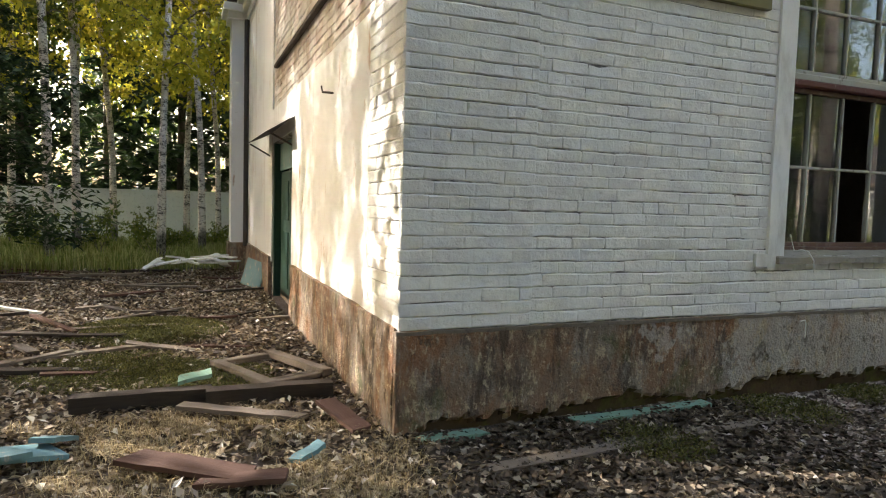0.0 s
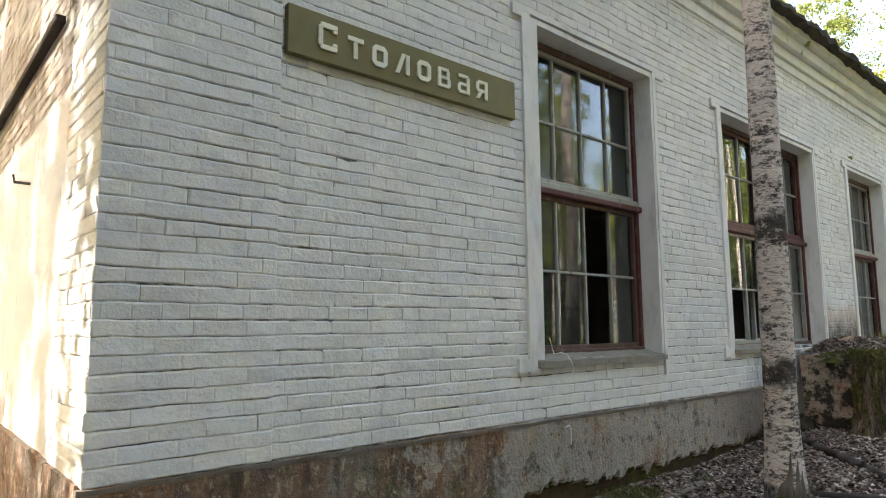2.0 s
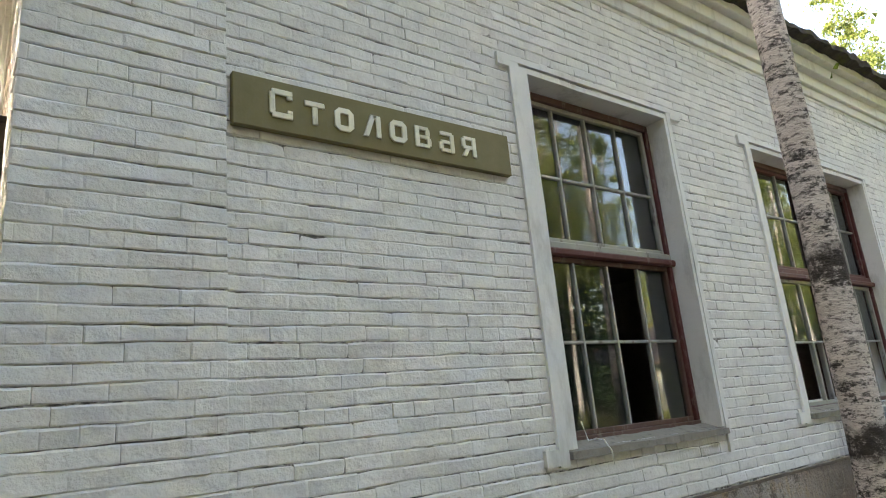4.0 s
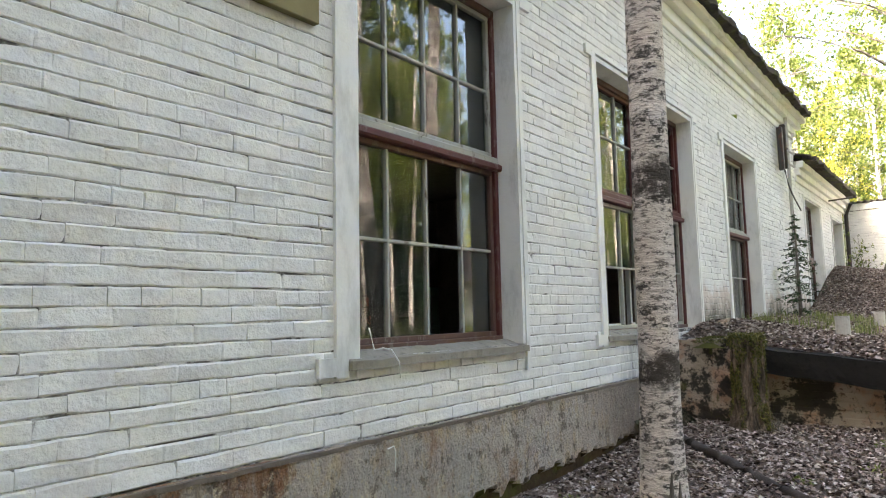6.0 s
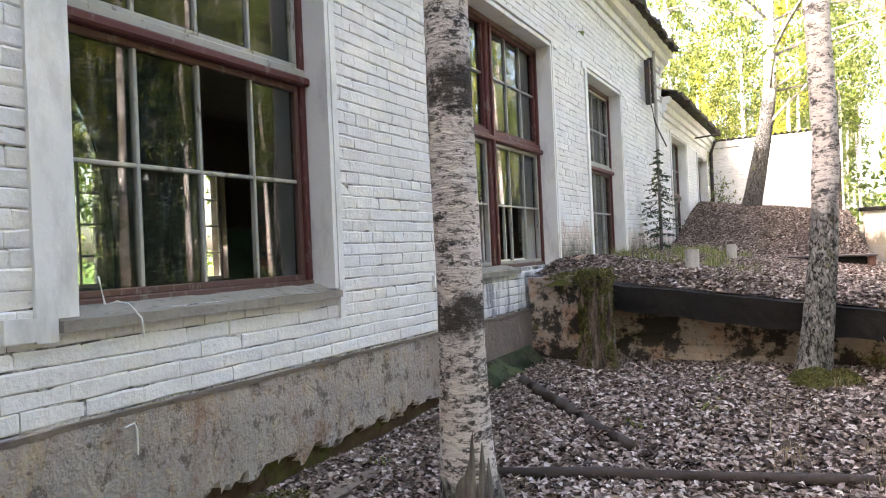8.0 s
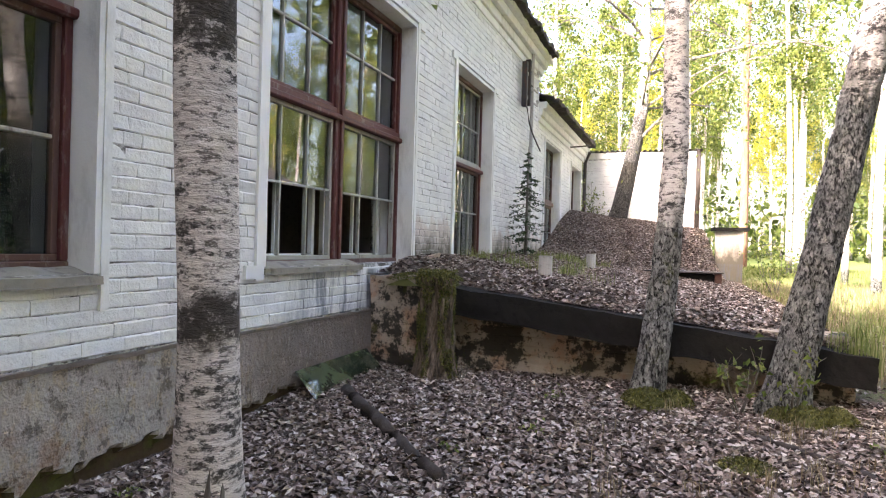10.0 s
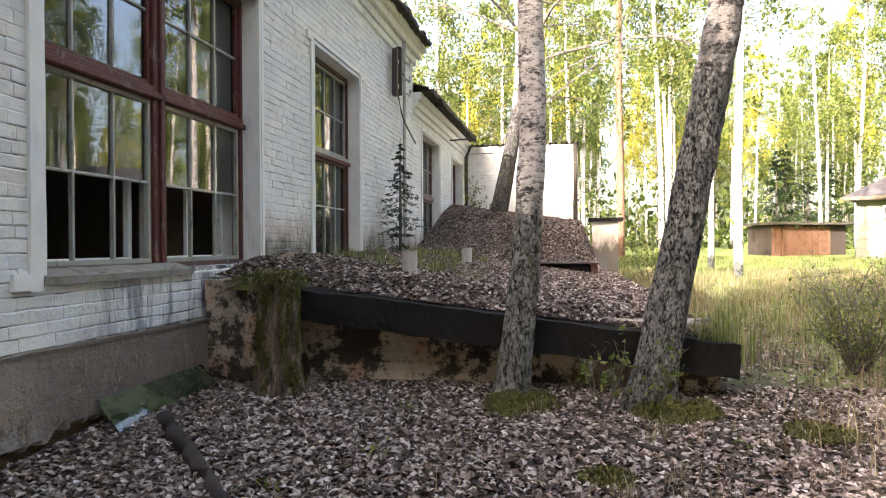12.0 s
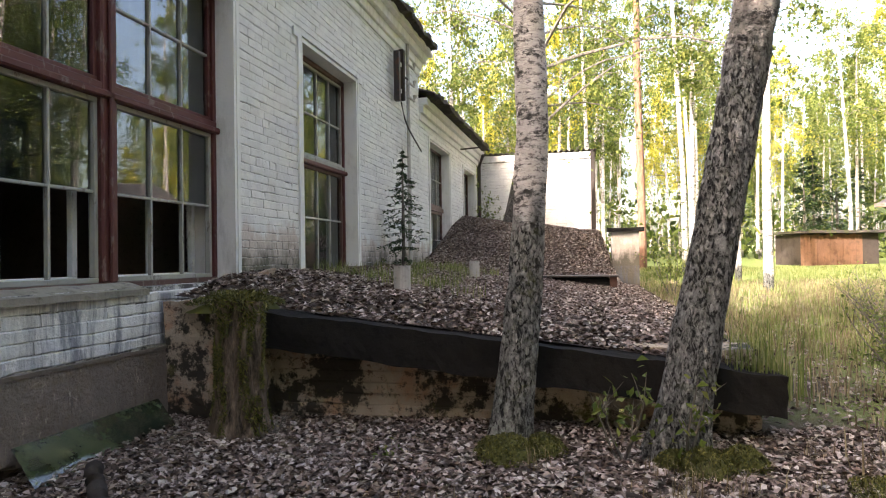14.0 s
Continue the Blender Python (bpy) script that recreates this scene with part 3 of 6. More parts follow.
def joint(u, n):
    """Height by which the bed joint under course n wanders, and its width: often choked with paint."""
    wander = 0.0075 * noise.noise(Vector((u * 1.9, n * 3.7, 0))) + 0.0042 * noise.noise(Vector((u * 9, n * 5.1, 0))) + 0.0016 * noise.noise(Vector((u * 31, n * 5.1, 3)))
    return wander, max(0.0003, 0.0034 + 0.0085 * noise.noise(Vector((u * 3.6, n * 7.3, 0.5))))


def brick_shape(p, q, z, h, n, rng, deep=0.0225):
    """One painted brick face in wall coordinates: wandering upper and lower arrises, slumped rims, a slight cant."""
    v, f = [], []
    cant, nod, proud = rng.gauss(0, 0.0016), rng.gauss(0, 0.0016), rng.gauss(0, 0.0012)
    ends = (rng.uniform(0.0, 0.0042), rng.uniform(0.0, 0.0042))
    stations = (0, 0.05, 0.35, 0.65, 0.95, 1)
    for i, w in enumerate(stations):
        u = p + (q - p) * w
        lo, wl = joint(u, n)
        hi, wh = joint(u, n + 1)
        z0, z1 = z + lo + wl * 0.5, z + h + hi - wh * 0.5
        out = 0.004 + proud + cant * (2 * w - 1) + 0.004 * noise.noise(Vector((u * 7, z * 16, 4))) - (ends[0] if i == 0 else ends[1] if i == 5 else 0)
        b0, b1 = 0.006 + 0.005 * noise.noise(Vector((u * 13, z * 9, 1))), 0.009 + 0.006 * noise.noise(Vector((u * 13, z * 9, 7)))
        v += [(u, -deep, z0), (u, out - 0.0045, z0), (u, out - nod, z0 + b0), (u, out + nod, z1 - b1), (u, out - 0.006, z1), (u, -deep, z1)]
    for i in range(len(stations) - 1):
        a = i * 6
        f += [(a + k, a + 6 + k, a + 7 + k, a + 1 + k) for k in range(5)]
    for a in (0, 30):
        f += [(a, a + 1, a + 4, a + 5), (a + 1, a + 2, a + 3, a + 4)]
    return v, f


def brick_list(u0, u1, z0, z1, holes, rng, header_every=5):
    out, n, z = [], 0, z0
    while z + 0.03 < z1:
        h = min(COURSE, z1 - z)
        cuts = [(a, b) for a, b, lo, hi in holes if lo < z + h * 0.5 < hi]
        headers = n % header_every == header_every - 1
        step = BL / 2 if headers else BL
        off = (0.065, 0.0, 0.13, 0.05, 0.0)[n % 5] if not headers else 0.03
        for a, b in spans(u0, u1, cuts):
            k = math.floor((a - off) / step)
            while k * step + off < b:
                p, q = max(a, k * step + off), min(b, (k + 1) * step + off)
                if q - p > 0.025:
                    out.append((p, q, z, h, n))
                k += 1
        z += COURSE
        n += 1
    return out


def brickwork(name, u0, u1, z0, z1, holes, place, material, parent, single=None, seed=1):
    """Bricks on a wall face: those inside single are objects of their own, the rest one joined part."""
    rng = random.Random(seed)
    verts, faces = [], []
    for p, q, z, h, n in brick_list(u0, u1, z0, z1, holes, rng):
        gap = rng.choice((-0.0005, -0.0005, -0.0005, -0.0005, -0.0005, 0.003))
        v, f = brick_shape(p, q - gap, z, h, n, rng)
        if single and single[0] < p and q < single[1] and single[2] < z < single[3]:
            at = place(p, 0, z)
            part("brick", raw_mesh("brick", [place(a, b, c) - at for a, b, c in v], f), material, parent, at=Matrix.Translation(at))
        else:
            base = len(verts)
            verts += [tuple(place(a, b, c)) for a, b, c in v]
            faces += [[base + i for i in g] for g in f]
    if verts:
        rest = part(name, raw_mesh(name, [tuple(v) for v in verts], faces), material, parent)
        tagged(rest, kind="stuff")


def front(u, v, z):
    return Vector((u, WY - v, z))


def side(u, v, z):
    return Vector((WX - v, u, z))


wall_front = part("wall_front", slab_with_holes(WX + 0.02, X1 - 0.02, -THICK, -0.003, 0.0, TOP, OPEN, front), MORTAR)
tagged(wall_front, "whitewashed brick front wall with tall windows", "wall", kind="structure")
DOOR = (7.52, 9.30, 0.0, 2.16)
wall_side = part("wall_side", slab_with_holes(WY + THICK, BACK + 0.5, -THICK, -0.004, 0.0, TOP, [DOOR], side), MORTAR)
tagged(wall_side, "limewashed end wall with peeling plaster and a doorway", "wall", kind="structure")
back_holes = [(x, x + 1.9, 0.85, 3.3) for x in (2.2, 5.2, 8.2, 11.0)]
wall_back = part("wall_back", slab_with_holes(WX + THICK, X1 - THICK, -THICK, 0, 0.0, TOP, back_holes, lambda u, v, z: Vector((u, BACK - v, z))), INNERDARK)
tagged(wall_back, "grimy inner back wall with tall windows", "wall", kind="structure")
wall_end = part("wall_end", box(X1 - THICK, WY + THICK, 0, X1, BACK + 0.5, TOP), INNERDARK)
tagged(wall_end, "far end wall of the canteen", "wall", kind="structure")
dado = part("dado", slab_with_holes(WX + THICK, X1 - THICK, 0.004, 0.012, FLOOR, 2.0, back_holes, lambda u, v, z: Vector((u, BACK - v, z))), INNERGREEN, wall_back, "pale green painted dado")
floor = part("floor", box(WX + 0.1, WY + 0.1, -0.1, X1 - 0.1, BACK + 0.1, FLOOR), FLOORWOOD)
tagged(floor, "dirty plank floor inside the canteen", "floor", kind="structure")
ceiling = part("ceiling", box(WX + 0.1, WY + 0.1, 4.45, X1 - 0.1, BACK + 0.3, 4.6), INNERDARK)
tagged(ceiling, "dark boarded ceiling inside the canteen", "ceiling", kind="structure")

# ---- plinth and cornice ----
def foot_edge(x):
    """Height to which the render has fallen off: ragged tabs between deeper gaps."""
    tab = 0.07 * noise.noise(Vector((x * 8, 2, 5))) + 0.05 * noise.noise(Vector((x * 23, 2, 5)))
    return 0.065 + 0.04 * smooth(2.0, 4.0, x) + 0.12 * noise.noise(Vector((x * 1.3, 0, 3))) + tab


pfm = rough_box(WX - 0.05, WY - 0.065, -0.25, 10.0, WY - 0.012, BASE, 0.03, 0.010, 2.5)
for v in pfm.verts:
    # the render has fallen off in a ragged band along the foot
    edge = foot_edge(v.co.x)
    if v.co.y < WY - 0.04 and v.co.z < edge and v.co.x > 1.3:
        v.co.y += 0.045
for f in pfm.faces:
    c = f.calc_center_median()
    f.material_index = int(c.z < foot_edge(c.x) and c.x > 1.3)
plinth_front = part("plinth_front", pfm, PLINTH)
plinth_front.data.materials.append(BAREFOOT)
tagged(plinth_front, "stained rust-brown rendered plinth, crumbling at the foot", "plinth", kind="structure")
plinth_side = part("plinth_side", rough_box(WX - 0.055, WY - 0.01, -0.25, WX - 0.012, DOOR[0] - 0.1, BASE + 0.02, 0.07, 0.010, 2.5, 3), PLINTH)
tagged(plinth_side, "stained rendered plinth of the end wall", "plinth", kind="structure")
plinth_far = part("plinth_far", rough_box(WX - 0.055, DOOR[1] + 0.1, -0.25, WX - 0.012, BACK + 0.5, BASE - 0.05, 0.09, 0.010, 2.5, 5), PLINTH)
tagged(plinth_far, "stained rendered plinth beyond the doorway", "plinth", kind="structure")


lip = part("plinth_lip", rough_box(WX - 0.06, WY - 0.072, BASE - 0.016, 10.0, WY - 0.05, BASE + 0.006, 0.03, 0.007, 9), DARKRENDER, plinth_front, "dark lip along the top of the plinth")


def cornice(name, x0, x1, y, steps, label):
    bm = bmesh.new()
    for z0, z1, out in steps:
        box(x0, y - out, z0, x1 + out, y + 0.3, z1, 0.008, bm)
    return tagged(part(name, bm, REVEAL), label, "cornice", kind="structure")


cornice("cornice_front", WX - 0.1, X1 - 0.02, WY, [(4.60, 4.72, 0.03), (4.72, 4.86, 0.07), (4.86, 5.00, 0.15), (5.00, 5.10, 0.24)], "stepped white plaster cornice under the eaves")
cs = bmesh.new()
for z0, z1, out in ((4.60, 4.72, 0.03), (4.72, 4.86, 0.07), (4.86, 5.00, 0.15), (5.00, 5.10, 0.24)):
    box(WX - out, WY + 0.3, z0, WX + 0.3, BACK + 0.5, z1, 0.008, cs)
tagged(part("cornice_side", cs, REVEAL), "stepped white plaster cornice of the end wall", "cornice", kind="structure")


def corrugated(name, x0, x1, y0, z0, y1, z1, material, label, pitch=0.13, amp=0.022, along="x"):
    """A sheet roof, wavy along its eave, from eave line (y0, z0) up to (y1, z1)."""
    n = int(abs(x1 - x0) / pitch * 6)
    vs, fs = [], []
    for i in range(n + 1):
        u = x0 + (x1 - x0) * i / n
        w = amp * math.sin(2 * math.pi * (u - x0) / pitch)
        jag = 0.02 * noise.noise(Vector((u * 1.3, 0, 0)))
        for (yy, zz) in ((y0 + jag, z0), (y1, z1)):
            for t in (0, -0.012):
                vs.append((u, yy, zz + w + t) if along == "x" else (yy, u, zz + w + t))
    for i in range(n):
        a = i * 4
        fs += [(a, a + 4, a + 6, a + 2), (a + 1, a + 3, a + 7, a + 5), (a, a + 1, a + 5, a + 4)]
    ob = part(name, raw_mesh(name, vs, fs), material)
    return tagged(ob, label, "roof", kind="structure")


corrugated("roof_south", WX - 0.4, X1 + 0.02, WY - 0.32, 5.13, 8.1, 7.0, ROOFING, "dark corrugated roof with a mossy eave")
corrugated("roof_north", WX - 0.4, X1 + 0.35, BACK + 0.9, 5.13, 8.1, 7.0, ROOFING, "dark corrugated roof slope at the back")
eb = rough_box(WX - 0.35, WY - 0.36, 5.075, X1 + 0.06, WY - 0.12, 5.15, 0.07, 0.05, 4)
tagged(part("eave_edge", eb, ROOFING), "rotten mossy edge of the eaves", "eaves", kind="structure")
gb = bmesh.new()
for x in (WX + 0.02, X1 - 0.3):
    vs = [gb.verts.new(p) for p in ((x, WY, 5.1), (x, BACK + 0.5, 5.1), (x, 8.1, 6.9), (x + 0.25, WY, 5.1), (x + 0.25, BACK + 0.5, 5.1), (x + 0.25, 8.1, 6.9))]
    for f in ((0, 1, 2), (3, 5, 4), (0, 2, 5, 3), (1, 4, 5, 2), (0, 3, 4, 1)):
        gb.faces.new([vs[i] for i in f])
tagged(part("gable", gb, PLASTER), "plastered gable under the roof", "gable", kind="structure")

# ---- windows ----


def sash(name, x0, x1, z0, z1, y, cols, rows, missing, parent, rim_mat, bar_mat, rim=0.05, bar=0.021, glass_on=True):
    """A glazed sash: four rim members, bars and panes, each a part. missing: panes (col, row) that are gone. rows: heights of the bars."""
    top = part(name, box(x0, y - 0.025, z1 - rim, x1, y + 0.025, z1, 0.004), rim_mat, parent)
    part("bottom_rail", box(x0, y - 0.025, z0, x1, y + 0.025, z0 + rim, 0.004), rim_mat, top)
    part("stile", box(x0, y - 0.024, z0 + rim, x0 + rim, y + 0.024, z1 - rim, 0.004), rim_mat, top)
    part("stile", box(x1 - rim, y - 0.024, z0 + rim, x1, y + 0.024, z1 - rim, 0.004), rim_mat, top)
    xs = [x0 + rim * 0.5 + (x1 - x0 - rim) * i / cols for i in range(cols + 1)]
    zs = [z0 + rim * 0.5, *rows, z1 - rim * 0.5]
    for x in xs[1:-1]:
        part("muntin", box(x - bar / 2, y - 0.020, z0 + rim, x + bar / 2, y + 0.016, z1 - rim, 0.004), bar_mat, top)
    for z in zs[1:-1]:
        part("muntin", box(x0 + rim, y - 0.018, z - bar / 2, x1 - rim, y + 0.015, z + bar / 2, 0.004), bar_mat, top)
    if glass_on:
        for i in range(cols):
            for j in range(len(zs) - 1):
                if (i, j) not in missing:
                    tilt = random.uniform(-0.003, 0.003)
                    pane = part("pane", box(-0.5 * (xs[i + 1] - xs[i]), -0.0015, 0, 0.5 * (xs[i + 1] - xs[i]), 0.0015, zs[j + 1] - zs[j]), GLASS, top,
                                at=Matrix.Translation(((xs[i] + xs[i + 1]) / 2, y + 0.004, zs[j])) @ Matrix.Rotation(tilt * 2, 4, "Z") @ Matrix.Rotation(tilt, 4, "X"))
                    pane.visible_shadow = False
    return top


def window(name, hole, label, lower_missing, upper_missing, split=1, cols=4, low_row=1.73, high_row=2.97, bottom=1.10, left=0.03, sill_to=None, ears=True, inner=True):
    x0, x1, z0, z1 = hole
    y = WY + 0.21
    w = tagged(new(name), label, "window", kind="structure")
    # reveals of white plaster
    for nm, b in (("reveal", (x0 - 0.004, WY - 0.018, z0, x0 + left, WY + 0.45, z1)), ("reveal", (x1 - 0.03, WY - 0.018, z0, x1 + 0.004, WY + 0.45, z1)),
                  ("head", (x0 + left, WY - 0.016, z1 - 0.04, x1 - 0.03, WY + 0.45, z1 + 0.004))):
        part(nm, rough_box(*b, 0.12, 0.004, 4), REVEAL, w, "worn white plaster reveal")
    # raised plaster bands round the opening, with ears at top and foot
    part("trim", rough_box(x0 - 0.09, WY - 0.028, z0 - 0.09, x0 - 0.004, WY - 0.004, z1 + 0.02, 0.1, 0.003, 5), REVEAL, w)
    part("trim", rough_box(x1 + 0.004, WY - 0.026, z0 - 0.19, x1 + 0.055, WY - 0.004, z1 + 0.02, 0.1, 0.003, 5), REVEAL, w)
    part("trim", rough_box(x0 - 0.09, WY - 0.030, z1 + 0.02, x1 + 0.055, WY - 0.004, z1 + 0.06, 0.1, 0.003, 5), REVEAL, w)
    if ears:
        for a, b in ((x0 - 0.20, x0 - 0.09), (x1 + 0.055, x1 + 0.20)):
            part("ear", rough_box(a, WY - 0.03, z1 - 0.03, b, WY - 0.004, z1 + 0.06, 0.06, 0.003, 5), REVEAL, w)
        part("ear", rough_box(x0 - 0.21, WY - 0.034, z0 - 0.08, x0 - 0.09, WY - 0.004, z0 + 0.015, 0.06, 0.003, 5), REVEAL, w)
    sb = rough_box(x0, WY - 0.05, z0 - 0.055, sill_to or x1, WY + 0.24, z0 + 0.035, 0.035, 0.008, 7)
    for v in sb.verts:
        # worn away towards the front, broken off in bites along the edge
        bite = smooth(0.18, 0.30, noise.noise(Vector((v.co.x * 5.5, 0, z0 + x0))))
        if v.co.z > z0:
            v.co.z -= 0.045 * (1 - smooth(WY - 0.05, WY + 0.16, v.co.y))
        if v.co.y < WY - 0.02:
            v.co.y += 0.012 * bite
    part("window_sill", sb, SILL, w, "cracked dirty sloping sill")
    # timber frame with a dark red transom
    fx0, fx1 = x0 + left + 0.002, x1 - 0.032
    frame_ = part("window_frame", box(fx0, y - 0.05, z1 - 0.10, fx1, y + 0.05, z1 - 0.042, 0.006), DARKWOODP, w, "peeling red-brown timber")
    part("post", box(fx0, y - 0.05, bottom, fx0 + 0.045, y + 0.05, z1 - 0.10, 0.006), REDPAINT, frame_)
    part("post", box(fx1 - 0.045, y - 0.05, bottom, fx1, y + 0.05, z1 - 0.10, 0.006), REDPAINT, frame_)
    part("bottom_board", box(fx0, y - 0.055, bottom - 0.05, fx1, y + 0.05, bottom, 0.006), DARKWOODP, frame_)
    part("transom", box(fx0 - 0.02, y - 0.085, 2.345, fx1 + 0.028, y + 0.03, 2.40, 0.012), REDPAINT, frame_, "dark red moulded transom")
    part("transom", box(fx0, y - 0.055, 2.40, fx1, y + 0.03, 2.455, 0.008), REDPAINT if split > 1 else GREYPAINT, frame_)
    edges = [fx0 + 0.045 + (fx1 - fx0 - 0.09) * i / split for i in range(split + 1)]
    for i in range(1, split):
        part("mullion", box(edges[i] - 0.075, y - 0.06, bottom, edges[i] + 0.075, y + 0.04, z1 - 0.10, 0.012), REDPAINT, frame_, "dark red peeling mullion")
        part("mullion", box(edges[i] - 0.022, y - 0.085, bottom, edges[i] + 0.022, y - 0.06, z1 - 0.10, 0.008), REDPAINT, frame_)
    rim_mat = REDPAINT if split > 1 else GREYPAINT
    for i in range(split):
        a, b = edges[i] + (0.075 if i else 0), edges[i + 1] - (0.075 if i < split - 1 else 0)
        sash("lower_sash", a, b, bottom, 2.345, y, cols, [low_row], lower_missing[i], w, DARKWOODP if split == 1 else GREYPAINT, GREYPAINT, 0.035)
        sash("upper_sash", a, b, 2.455, z1 - 0.10, y, cols, [high_row], upper_missing[i], w, rim_mat, GREYPAINT, 0.035)
        # the inner winter sashes, white, some of their glass gone
        if inner:
            sash("inner_sash", a, b, bottom, 2.345, y + 0.17, 2, [low_row + 0.1], {(0, 0), (1, 0), (1, 1)}, w, WHITEPAINT, WHITEPAINT, 0.045)
        sash("inner_sash", a, b, 2.40, z1 - 0.10, y + 0.17, 2, [high_row], {(0, 0), (1, 1)}, w, WHITEPAINT, WHITEPAINT, 0.045)
    return w


window("window_1", W1, "tall window with a dark red transom and a broken pane", [{(2, 0), (2, 1)}], [set()], left=0.088, inner=False)
window("window_2", W2, "wide double window with dark red timber and broken lower panes", [{(0, 0), (1, 0), (2, 0)}, {(0, 0), (1, 0), (2, 0)}], [set(), set()], 2, 3, 1.70, 3.03, 1.08, sill_to=8.74)
window("window_3", W3, "tall window standing on the leaf-covered platform", [{(0, 1), (0, 0)}], [set()], 1, 4, 1.72, 2.97, 1.02)

# back windows: pale sashes against the trees
for k, (a, b, lo, hi) in enumerate(back_holes):
    w = tagged(new("window_%d" % (k + 6)), "pale multi-pane window in the back wall", "window", kind="structure")
    sash("sash", a, b, lo, hi, BACK + 0.2, 4, [1.45, 2.05, 2.65], {(i, j) for i in range(4) for j in range(4)}, w, WHITEPAINT, WHITEPAINT, 0.07, 0.04)

# ---- side wall surface ----
panel = (4.22, DOOR[0], BASE, 2.62)
beyond = (DOOR[1], BACK + 0.5, 0.5, 5.1)
part("plaster_panel", rough_box(WX - 0.022, panel[0], BASE - 0.02, WX - 0.004, panel[1], 2.62, 0.12, 0.006, 2), PLASTER, wall_side, "limewashed plaster with rusty streaks")
part("plaster_panel", rough_box(WX - 0.022, DOOR[0], DOOR[3], WX - 0.004, DOOR[1], 2.62, 0.12, 0.006, 2), PLASTER, wall_side)
part("plaster_panel", rough_box(WX - 0.022, DOOR[1], 0.5, WX - 0.004, BACK + 0.45, 4.6, 0.14, 0.006, 2), PLASTER, wall_side)

# ---- low annex wing and cross wing ----
AX1 = 22.6
W4, W5 = (17.12, 19.0, 0.9, 3.58), (20.6, 22.2, 0.9, 3.50)


def annex_front(u, v, z):
    return Vector((u, WY + 0.02 - v, z))


wall_annex = part("wall_annex", slab_with_holes(X1, AX1, -0.45, -0.012, 0.0, 4.0, [W4, W5], annex_front), MORTAR)
tagged(wall_annex, "whitewashed brick wall of the lower wing", "wall", kind="structure")
cornice("cornice_annex", X1, AX1, WY + 0.02, [(3.80, 3.92, 0.05), (3.92, 4.06, 0.11), (4.06, 4.20, 0.19)], "stepped plaster cornice of the lower wing")
corrugated("roof_annex", X1 - 0.05, AX1 + 0.4, WY - 0.32, 4.27, 8.0, 5.6, ROOFING, "dark corrugated roof of the lower wing")
tagged(part("eave_edge_annex", rough_box(X1 + 0.1, WY - 0.38, 4.20, AX1 - 0.2, WY - 0.14, 4.29, 0.08, 0.06, 4), ROOFING), "rotten ragged edge of the low eaves", "eaves", kind="structure")
wall_cross = part("wall_cross", box(AX1 + 0.012, 0.42, 0.0, AX1 + 0.4, WY, 4.0), MORTAR)
tagged(wall_cross, "whitewashed brick wall of the cross wing", "wall", kind="structure")
tagged(part("wall_cross_side", box(AX1 + 0.4, 0.42, 0.0, AX1 + 6, 0.8, 4.0), BRICK), "side wall of the cross wing", "wall", kind="structure")
corrugated("roof_cross", 0.25, WY + 0.2, AX1 - 0.12, 4.08, AX1 + 6, 4.7, ROOFING, "corrugated roof edge of the cross wing", 0.15, 0.03, "y")
part("bargeboard", box(AX1 - 0.05, 0.30, 1.2, AX1 + 0.012, 0.42, 4.10, 0.01), DARKWOOD, wall_cross, "dark timber corner board")
part("eave_band", box(AX1 - 0.05, 0.42, 3.86, AX1 + 0.012, WY, 4.04, 0.008), REVEAL, wall_cross)


def far_window(name, hole, label):
    x0, x1, z0, z1 = hole
    w = tagged(new(name), label, "window", kind="structure")
    y = WY + 0.02
    for b in ((x0 - 0.004, y - 0.012, z0, x0 + 0.03, y + 0.4, z1), (x1 - 0.03, y - 0.012, z0, x1 + 0.004, y + 0.4, z1), (x0 + 0.03, y - 0.012, z1 - 0.03, x1 - 0.03, y + 0.4, z1 + 0.004)):
        part("reveal", box(*b, 0.006), REVEAL, w)
    for b in ((x0 - 0.09, y - 0.03, z0, x0 - 0.004, y - 0.004, z1 + 0.05), (x1 + 0.004, y - 0.03, z0, x1 + 0.08, y - 0.004, z1 + 0.05), (x0 - 0.004, y - 0.03, z1 + 0.006, x1 + 0.004, y - 0.004, z1 + 0.05)):
        part("trim", box(*b, 0.006), REVEAL, w)
    part("transom", box(x0 + 0.03, y + 0.14, 2.22, x1 - 0.03, y + 0.24, 2.32, 0.008), DARKWOODP, w)
    sash("lower_sash", x0 + 0.03, x1 - 0.03, z0, 2.22, y + 0.2, 4, [1.6], {(1, 0), (2, 1)}, w, DARKWOODP, GREYPAINT, 0.05)
    sash("upper_sash", x0 + 0.03, x1 - 0.03, 2.32, z1 - 0.03, y + 0.2, 4, [2.9], set(), w, DARKWOODP, GREYPAINT, 0.05)


far_window("window_4", W4, "tall dark window of the lower wing")
far_window("window_5", W5, "tall dark window at the end of the lower wing")
tagged(part("annex_inside", box(X1 + 0.1, WY + 2.5, 0, AX1, WY + 2.7, 4.0), INNERDARK), "dark inner wall of the lower wing", "wall", kind="structure")
tagged(part("annex_ceiling", box(X1 + 0.02, WY + 0.48, 3.7, AX1, WY + 2.7, 3.8), INNERDARK), "dark ceiling of the lower wing", "ceiling", kind="structure")

# ---- platform of earth and concrete ----


